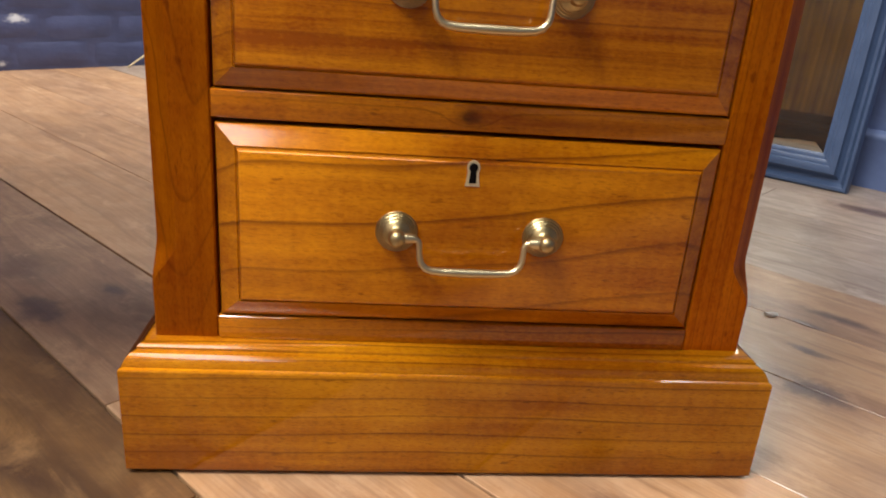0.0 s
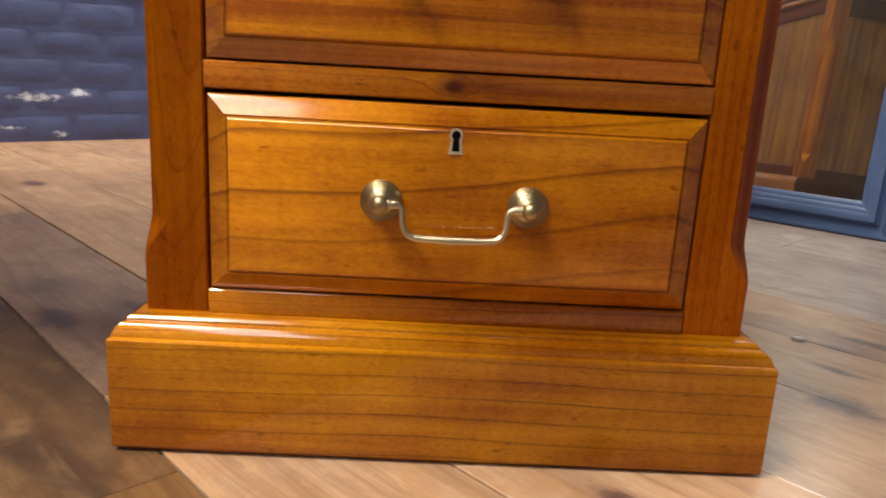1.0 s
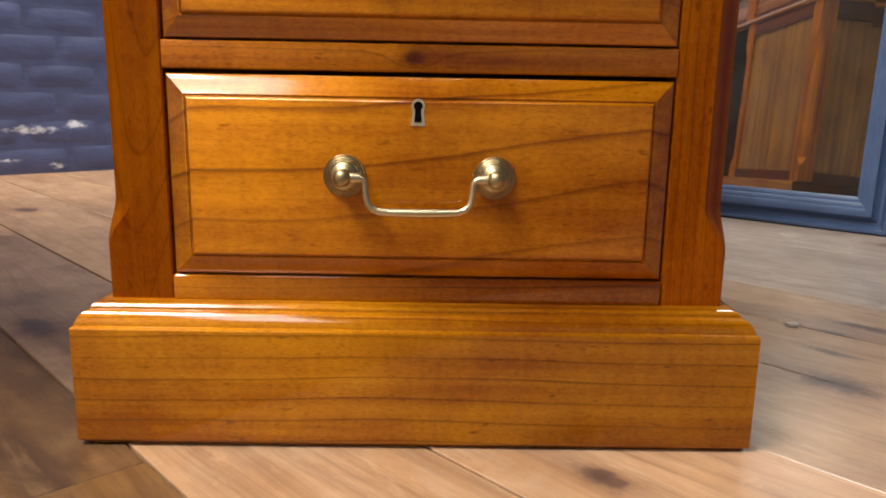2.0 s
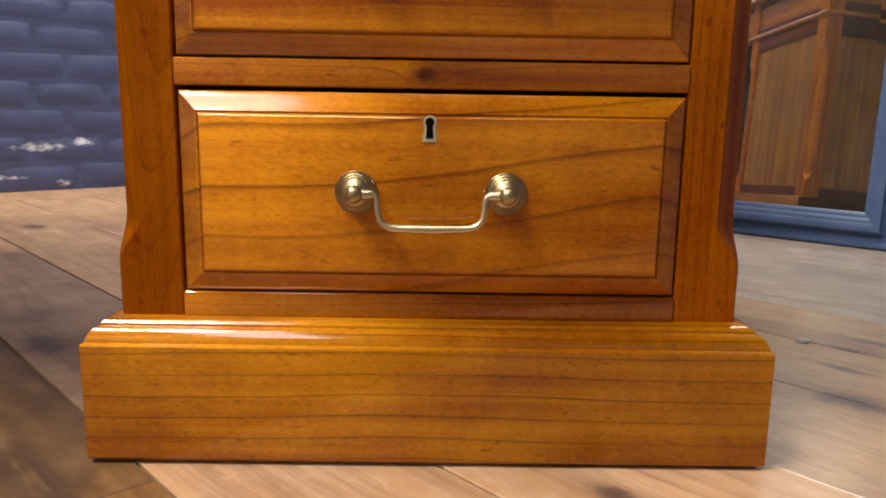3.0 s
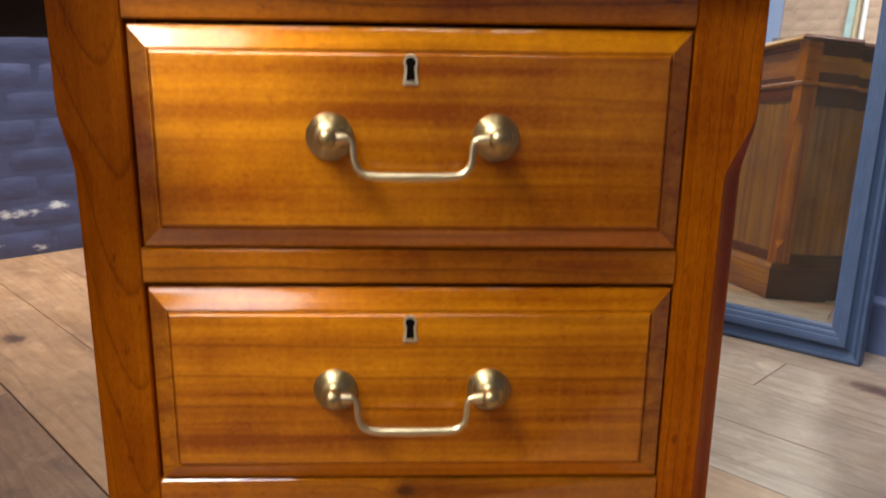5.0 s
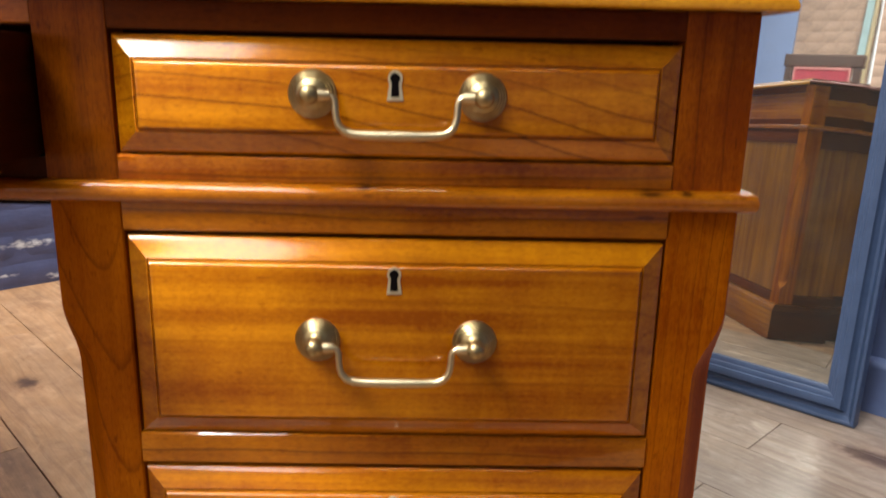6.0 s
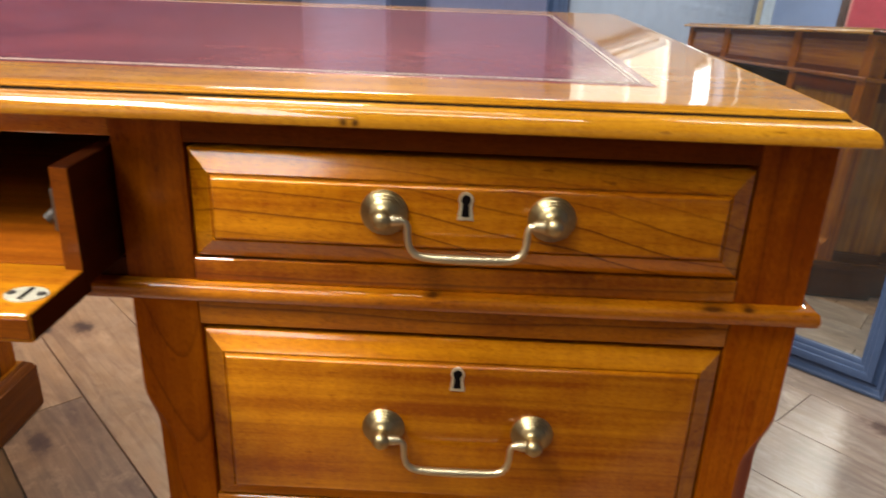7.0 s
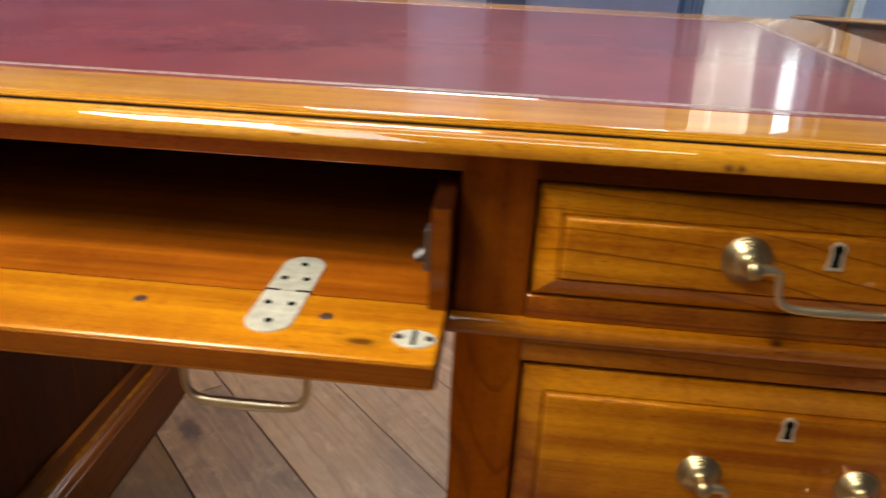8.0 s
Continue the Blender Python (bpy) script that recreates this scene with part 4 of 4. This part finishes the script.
def open_drawer():
    """The middle drawer, pulled out a little, with its front let down flat on brass hinges."""
    x0, x1 = LEFT + OUT + 0.0015, -OUT - 0.0015
    mid = (x0 + x1) / 2
    d = part("drawer", box(x0 + 0.002, x1 - 0.002, -0.044, 0.50, 0.6555, 0.667, 0.0006), WOOD_WELL, desk, "open middle drawer with its front let down")
    for xa, xb in ((x0, x0 + 0.0115), (x1 - 0.0115, x1)):
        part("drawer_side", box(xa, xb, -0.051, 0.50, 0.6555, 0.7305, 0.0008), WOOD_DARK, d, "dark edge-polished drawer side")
        part("front_edge", box(xa + 0.0006, xb - 0.0006, -0.0516, -0.0508, 0.6562, 0.7298, 0), WOOD_RAIL_X, d, "red-brown end grain of the drawer side")
        xm = xb if xa == x0 else xa
        s = 1 if xa == x0 else -1
        catch = box(*sorted((xm, xm + s * 0.0035)), -0.048, -0.037, 0.690, 0.716, 0.0006)
        tube([(xm + s * 0.0035, -0.043, 0.700), (xm + s * 0.0085, -0.045, 0.696)], [0.0042, 0.0036], 10, catch)
        part("catch", catch, STEEL, d, "small dull steel catch")
    part("drawer_back", box(x0 + 0.0115, x1 - 0.0115, 0.488, 0.50, 0.667, 0.728, 0.0006), WOOD_WELL, d)
    flap = part("flap", box(x0 + 0.001, x1 - 0.0005, -0.110, -0.0448, 0.6495, 0.667, 0.0024, None, 3), WOOD_INSIDE, d, "drop front lying flat", 30)
    part("flap_edge", box(x0 + 0.002, x1 - 0.0016, -0.1106, -0.1095, 0.6522, 0.6642, 0.0004), WOOD_RAIL_X, flap, "darker front edge")
    part("flap_end", box(x1 - 0.0010, x1 - 0.0001, -0.1085, -0.0455, 0.6508, 0.6662, 0.0003), WOOD_DARK, flap, "dark end of the flap")
    for hx in (-0.325, 2 * mid + 0.325):
        for far, y0, y1 in ((1, -0.0435, 0.006), (0, -0.0445, -0.094)):
            sy = 1 if far else -1
            out = [(hx - 0.0135, y0), (hx + 0.0135, y0), (hx + 0.0135, y1 - sy * 0.0135)]
            out += [(hx + 0.0135 * math.cos(a), y1 - sy * 0.0135 + sy * 0.0135 * math.sin(a)) for a in [math.pi * k / 10 for k in range(1, 10)]]
            out += [(hx - 0.0135, y1 - sy * 0.0135)]
            bm = bmesh.new()
            lo = [bm.verts.new((x, y, 0.6665)) for x, y in out]
            hi = [bm.verts.new((x, y, 0.6678)) for x, y in out]
            bm.faces.new(lo), bm.faces.new(hi)
            for i in range(len(lo)):
                j = (i + 1) % len(lo)
                bm.faces.new((lo[i], lo[j], hi[j], hi[i]))
            part("hinge_leaf", bm, PLATE, d, "pale brass hinge leaf let into the wood")
            for sxx, syy in ((-0.0070, 0.016), (0.0070, 0.016), (0.0, 0.037)):
                scr = lathe(((0.0025, 0.0), (0.0022, 0.0006)), 12)
                s = part("screw", scr, BLACK, d, "dark slotted screw head")
                s.matrix_basis = Matrix.Translation((hx + sxx, y0 + sy * syy, 0.6677)) @ pose(0, 0, 0, -90)
        for dx in (-0.0095, 0.0095):
            part("hinge_knuckle", box(hx + dx - 0.0045, hx + dx + 0.0045, -0.0448, -0.0432, 0.667, 0.6682, 0), BLACK, d)
    strike = lathe(((0.0122, 0.0), (0.0120, 0.0010), (0.0108, 0.0012)), 24)
    s = part("strike_plate", strike, PLATE, flap, "oval brass lock plate")
    s.matrix_basis = Matrix.Translation((-0.2420, -0.087, 0.6668)) @ pose(0, 0, 0, -90) @ Matrix.Diagonal((1.0, 1.0, 0.78, 1))
    slot = part("lock_slot", box(-0.2432, -0.2408, -0.0945, -0.0795, 0.6670, 0.66835, 0), BLACK, flap)
    for dx in (-0.0085, 0.0085):
        scr = part("screw", lathe(((0.0026, 0.0), (0.0024, 0.0005)), 12), STEEL, flap)
        scr.matrix_basis = Matrix.Translation((-0.2420 + dx, -0.087, 0.6680)) @ pose(0, 0, 0, -90)
    for hx, hy in ((-0.406, -0.068), (-0.295, -0.070)):
        scr = part("plug", lathe(((0.0042, 0.0), (0.0038, 0.0004)), 12), DARK_WOOD, flap, "dark filled hole")
        scr.matrix_basis = Matrix.Translation((hx, hy, 0.6668)) @ pose(0, 0, 0, -90)
    # handles hang from the underside, which is the front when the flap is closed
    for hx in (-0.344, 2 * mid + 0.344):
        for side in (-0.053, 0.053):
            rose = part("rose", lathe(ROSE, 32), BRASS, flap, "", 25)
            rose.matrix_basis = Matrix.Translation((hx + side, -0.073, 0.6495)) @ pose(0, 0, 0, 90)
            stud = part("stud", lathe(STUD, 18), BRASS, flap, "", 50)
            stud.matrix_basis = rose.matrix_basis.copy()
        pts, rad = bail_points()
        bail = part("bail", tube(pts, rad, 12), BRASS_PALE, flap, "worn pale brass bail hanging free", 60)
        bail.matrix_basis = Matrix.Translation((hx, -0.073 + EYE_OUT, 0.6345)) @ Matrix.Diagonal((1.03, 1, 1.28, 1))


open_drawer()


# ---------------------------------------------------------------- the mirror
def leaning_mirror():
    turn, lean, reach = 43.6, 3.25, 1.2906
    v = Vector((math.sin(radians(turn)), math.cos(radians(turn)), 0))
    w = Vector((math.cos(radians(turn)), -math.sin(radians(turn)), 0))
    m = Matrix.Translation(v * reach + w * 0.036) @ pose(0, 0, 0, 0, 0, -turn) @ pose(0, 0, 0, -lean)
    ob = thing("mirror", "large mirror in a blue painted frame, leaning on the wall", "mirror", m)
    W, H, F = 1.008, 1.42, 0.064
    # plate glass with a ground bevel along its edges
    bm = bmesh.new()
    gx0, gx1, gz0, gz1 = -W + F - 0.004, -F + 0.004, F + 0.004, H - F + 0.004
    rings = []
    for inset, y in ((0.0, 0.006), (0.0, 0.0010), (0.024, 0.0)):
        rings.append([bm.verts.new(c) for c in ((gx0 + inset, y, gz0 + inset), (gx1 - inset, y, gz0 + inset), (gx1 - inset, y, gz1 - inset), (gx0 + inset, y, gz1 - inset))])
    for a, b in zip(rings, rings[1:]):
        for i in range(4):
            bm.faces.new((a[i], a[(i + 1) % 4], b[(i + 1) % 4], b[i]))
    bm.faces.new(rings[0]), bm.faces.new(rings[-1])
    part("glass", bm, MIRROR, ob, "clear silvered mirror glass with a bevelled edge")
    # frame section from the glass outwards: (distance from the inner edge, height above the glass)
    sec = [(0.0, -0.002), (0.0, 0.004), (0.006, 0.0075), (0.008, 0.0075), (0.009, 0.0105), (0.015, 0.0135), (0.017, 0.0135), (0.018, 0.0170), (0.026, 0.0195), (0.030, 0.0190),
           (0.0315, 0.0150), (0.034, 0.0075), (0.039, 0.0025), (0.044, 0.0025), (0.0470, 0.0065), (0.0485, 0.0115), (0.051, 0.0148), (0.0555, 0.0145), (0.058, 0.010),
           (0.058, -0.018), (0.0, -0.018)]

    def bar(a, b, da, db):
        """A mitred bar along the inner edge from a to b; da and db lead from each corner outwards."""
        bm = bmesh.new()
        ra = [bm.verts.new((a[0] + da[0] * s, -h, a[1] + da[1] * s)) for s, h in sec]
        rb = [bm.verts.new((b[0] + db[0] * s, -h, b[1] + db[1] * s)) for s, h in sec]
        n = len(sec)
        for i in range(n):
            j = (i + 1) % n
            bm.faces.new((ra[i], ra[j], rb[j], rb[i]))
        bm.faces.new(ra), bm.faces.new(rb)
        return bm
    sec = [(s * F / 0.058, h) for s, h in sec]
    x0, x1, z0, z1 = -W + F, -F, F * 1.13, H - F
    part("frame_bar", bar((x0, z0), (x1, z0), (-1, -1.13), (1, -1.13)), FRAME_BLUE, ob, "", 32)
    part("frame_bar", bar((x0, z1), (x1, z1), (-1, 1), (1, 1)), FRAME_BLUE, ob, "", 32)
    part("frame_bar", bar((x0, z0), (x0, z1), (-1, -1.13), (-1, 1)), FRAME_BLUE, ob, "", 32)
    part("frame_bar", bar((x1, z0), (x1, z1), (1, -1.13), (1, 1)), FRAME_BLUE, ob, "", 32)
    return ob


leaning_mirror()


# ---------------------------------------------------------------- loose things round the walls
def batten():
    ob = part("timber_batten", box(-0.012, 0.012, -0.028, 0.028, 0.0, 2.05, 0.002), RAW_TIMBER)
    ob.matrix_world = ROOM @ Matrix.Translation((PALE_FACE + 0.09, -3.30, 0.0)) @ pose(0, 0, 0, 5.0, -1.8, 0)
    tagged(ob, "raw pale timber batten leaning in the corner of the walls", "batten")


batten()


def pipework():
    ob = thing("wall_pipe", "white painted pipe with a tap fitting on the pale wall", "pipe", ROOM)
    x = PALE_FACE + 0.05
    part("pipe", tube([(x, -0.9, 1.455), (x, -1.8, 1.465), (x, -3.08, 1.50)], [0.017] * 3, 12), WHITE, ob, "", 60)
    part("pipe", tube([(x, -3.08, 1.485), (x, -3.085, 2.0), (x, -3.09, CEILING)], [0.017] * 3, 12), WHITE, ob, "", 60)
    part("elbow", lathe(((0.012, -0.02), (0.024, -0.02), (0.026, 0.0), (0.024, 0.02), (0.012, 0.02)), 14, None, (x, -3.08, 1.49)), WHITE, ob, "", 40)
    part("drop_pipe", tube([(x, -2.42, 1.47), (x + 0.004, -2.42, 1.40), (x + 0.006, -2.42, 1.37)], [0.012, 0.012, 0.016], 12), WHITE, ob, "", 60)
    bulb = lathe(((0.016, -0.02), (0.030, 0.0), (0.036, 0.022), (0.034, 0.045), (0.026, 0.060), (0.008, 0.066)), 18)
    part("fitting", bulb, WHITE, ob, "rounded white tap fitting", 40).matrix_basis = Matrix.Translation((x + 0.006, -2.42, 1.365)) @ pose(0, 0, 0, 90)
    for y in (-1.2, -2.0, -2.8):
        part("bracket", box(PALE_FACE - 0.006, x, y - 0.012, y + 0.012, 1.452, 1.476, 0.002), WHITE, ob)


pipework()


def red_chair():
    ob = thing("chair", "dark wooden high-backed chair with a red leather back", "chair", ROOM @ pose(-1.02, -2.215, 0, 0, 0, 180))
    for sx in (-1, 1):
        part("leg", box(sx * 0.20 - 0.02, sx * 0.20 + 0.02, -0.43, -0.39, 0, 0.44, 0.003), DARK_WOOD, ob)
        part("leg", box(sx * 0.20 - 0.022, sx * 0.20 + 0.022, -0.01, 0.03, 0, 1.165, 0.003), DARK_WOOD, ob)
    part("seat", box(-0.22, 0.22, -0.44, -0.012, 0.44, 0.51, 0.02), RED_SEAT, ob, "red leather seat")
    pad = part("backrest", box(-0.165, 0.165, -0.02, 0.03, 0.72, 1.13, 0.012), RED_SEAT, ob, "red leather back pad")
    for bx in ((-0.165, 0.165, 1.118, 1.132), (-0.165, 0.165, 0.718, 0.732), (-0.167, -0.155, 0.732, 1.118), (0.155, 0.167, 0.732, 1.118)):
        part("piping", box(bx[0], bx[1], -0.024, 0.0, bx[2], bx[3], 0.003), PINK_EDGE, pad, "faded pink edging")
    part("back_rail", box(-0.178, 0.178, -0.005, 0.03, 0.64, 0.717, 0.006), DARK_WOOD, ob)
    part("top_rail", box(-0.235, 0.235, -0.016, 0.038, 1.133, 1.215, 0.012), DARK_WOOD, ob)


red_chair()


def wall_clutter():
    """Long thin things that lean on the bare brick wall, and a box on a shelf bracket height."""
    y = WALL_C + 0.03
    ob = part("painted_board", box(-0.035, 0.035, 0.0, 0.018, 0.0, 1.9, 0.004), TEAL)
    ob.matrix_world = ROOM @ Matrix.Translation((-1.10, y + 0.08, 0.0)) @ pose(0, 0, 0, 2.2, 1.0, 0)
    tagged(ob, "pale blue-green painted board leaning on bare brick", "board")
    ob = part("timber_pole", tube([(0, 0, 0.0), (0.01, -0.03, 1.0), (0.02, -0.06, 2.1)], [0.018, 0.017, 0.016], 10), RAW_TIMBER, None, "", 50)
    ob.matrix_world = ROOM @ Matrix.Translation((-1.05, y + 0.09, 0.0))
    tagged(ob, "rough timber pole leaning on bare brick", "pole")
    ob = part("wall_pipe", tube([(-0.99, y, 0.0), (-0.99, y, CEILING)], [0.020, 0.020], 12), WHITE, None, "", 50)
    ob.matrix_world = ROOM
    tagged(ob, "white painted pipe running up the bare brick wall", "pipe")


wall_clutter()


def dowel():
    """A thin stick lying against the foot of the brick wall."""
    bm = tube([(BRICK_A + 0.050, 0.735, 0.0035), (BRICK_A + 0.030, 0.86, 0.070), (BRICK_A + 0.004, 1.03, 0.160)], [0.003, 0.003, 0.003], 8)
    ob = part("stick", bm, RAW_TIMBER, None, "", 50)
    ob.matrix_world = ROOM
    tagged(ob, "thin pale wooden stick leaning on the brick wall", "stick")


dowel()


def scrap():
    bm = bmesh.new()
    bmesh.ops.create_icosphere(bm, subdivisions=2, radius=1.0)
    for v in bm.verts:
        k = 1 + 0.5 * noise.noise(v.co * 2.1)
        v.co = (v.co.x * 0.009 * k, v.co.y * 0.0032 * k + 5.0 * (v.co.x * 0.009) ** 2 * 6, 0.0024 + max(-0.0024, v.co.z * 0.0035 * k))
    ob = part("paint_flake", bm, FLAKE)
    ob.matrix_world = pose(0.432, 0.294, 0, 0, 0, -12)
    tagged(ob, "small white flake lying on the floorboards", "debris")


scrap()


# ---------------------------------------------------------------- pieces of floor and wall
def lay_boards():
    rows = [-0.008 - 0.163 * k for k in range(23, 0, -1)] + [-0.008, 0.180, 0.367, 0.525, 0.682, 0.850, 1.030, 1.190] + [1.36 + 0.165 * k for k in range(24)]
    rows = [r for r in rows if WALL_C < r < WALL_D]
    joints = {-0.171: (-0.093,), -0.008: (-1.08, -0.25, 1.7), 0.180: (-0.35, 1.9), 0.367: (-0.40, 2.2), 0.525: (-0.30, 1.6), 0.682: (-0.156,), 1.030: (-0.158,)}
    rng = random.Random(4)
    for a, b in zip(rows, rows[1:]):
        cuts = next((list(c) for k, c in joints.items() if abs(k - (b if k < 0 else a)) < 0.004), None)
        if cuts is None:
            cuts = [rng.uniform(0.9, 2.6)] if rng.random() < 0.6 else [rng.uniform(-1.9, -1.4), rng.uniform(1.0, 2.5)]
        ends = [WALL_A, *cuts, WALL_E]
        for x0, x1 in zip(ends, ends[1:]):
            mx, my = (x0 + x1) / 2, (a + b) / 2
            hx, hy = (x1 - x0) / 2 - 0.0006, (b - a) / 2 - (0.0013 if -0.2 < a < 0.02 or -0.2 < b < 0.02 else 0.0006)
            ob = part("board", box(-hx, hx, -hy, hy, -0.012, 0.0, 0.0006, None, 1), FLOOR_BROWN_SHADED if b < -0.10 else FLOOR_STAINED_SHADED if a < -0.1 and -1.1 < x0 < -0.3 else FLOOR_GREY if 0.60 < a < 1.4 else FLOOR_WORN_DIM if a > -0.1 and x0 > -0.45 else FLOOR, floor)
            ob.matrix_basis = Matrix.Translation((mx, my, rng.uniform(-0.0005, 0.0)))


lay_boards()


def lay_bricks():
    """Courses of painted brick, their edges softened by many coats."""
    rng = random.Random(9)
    kinds = []
    for k in range(7):
        bm = bmesh.new()
        grid = []
        for c in range(5):
            row = []
            for r in range(9):
                u, v = r / 4 - 1, c / 2 - 1
                u, v = math.copysign(abs(u) ** 0.6, u), math.copysign(abs(v) ** 0.7, v)
                q = Vector((k * 3.1, u * 1.6, v * 0.9))
                rise = 0.0070 * (1 - abs(u) ** 6) * (1 - abs(v) ** 4) - 0.0042 + 0.0016 * noise.noise(q * 1.7)
                row.append(bm.verts.new((rise, 0.1128 * u + 0.004 * noise.noise(q + Vector((5, 5, 5))), 0.0427 * v + 0.005 * noise.noise(q))))
            grid.append(row)
        for a, b in zip(grid, grid[1:]):
            for r in range(8):
                bm.faces.new((a[r], a[r + 1], b[r + 1], b[r]))
        me_ob = part("brick", bm, BLUE_BRICK, brick_wall, "", 80)
        kinds.append(me_ob)
    first = list(kinds)
    for c in range(14):
        z = 0.043 + 0.0855 * c
        y = -0.15 + (0.113 if c % 2 else 0.0) + rng.uniform(-0.03, 0.03)
        while y < 1.05:
            m = Matrix.Translation((BRICK_A + rng.uniform(-0.0010, 0.0010), y + rng.uniform(-0.004, 0.004), z + rng.uniform(-0.002, 0.002))) @ pose(0, 0, 0, rng.uniform(-0.8, 0.8), rng.uniform(-0.9, 0.9), rng.uniform(-0.3, 0.3))
            if first:
                first.pop().matrix_basis = m
            else:
                again("brick", rng.choice(kinds), brick_wall, m)
            y += 0.226
    return kinds


def lay_far_bricks(kinds):
    """The courses of the pale and of the bare wall that the mirror shows."""
    rng = random.Random(12)
    pale, bare = [], []
    for k in kinds[:4]:
        for many, skin in ((pale, PALE_BRICK), (bare, RED_BRICK)):
            me = k.data.copy()
            me.materials.clear()
            me.materials.append(skin)
            many.append(me)

    def lay(name, me, parent, m):
        ob = new(name, me)
        ob.parent, ob.matrix_basis = parent, m
    for c in range(8):
        z = 0.94 + 0.0855 * c
        y = -3.22 + (0.113 if c % 2 else 0.0)
        while y < -0.72:
            lay("brick", rng.choice(pale), pale_wall, Matrix.Translation((PALE_FACE - 0.0056 + rng.uniform(-0.0008, 0.0008), y, z)))
            y += 0.229
    for c in range(12):
        z = 0.86 + 0.0855 * c
        x = -1.50 + (0.113 if c % 2 else 0.0)
        while x < -0.30:
            lay("brick", rng.choice(bare), bare_wall, Matrix.Translation((x, WALL_C + 0.004 + rng.uniform(-0.0015, 0.0015), z)) @ pose(0, 0, 0, 0, 0, 90))
            x += 0.229


lay_far_bricks(lay_bricks())
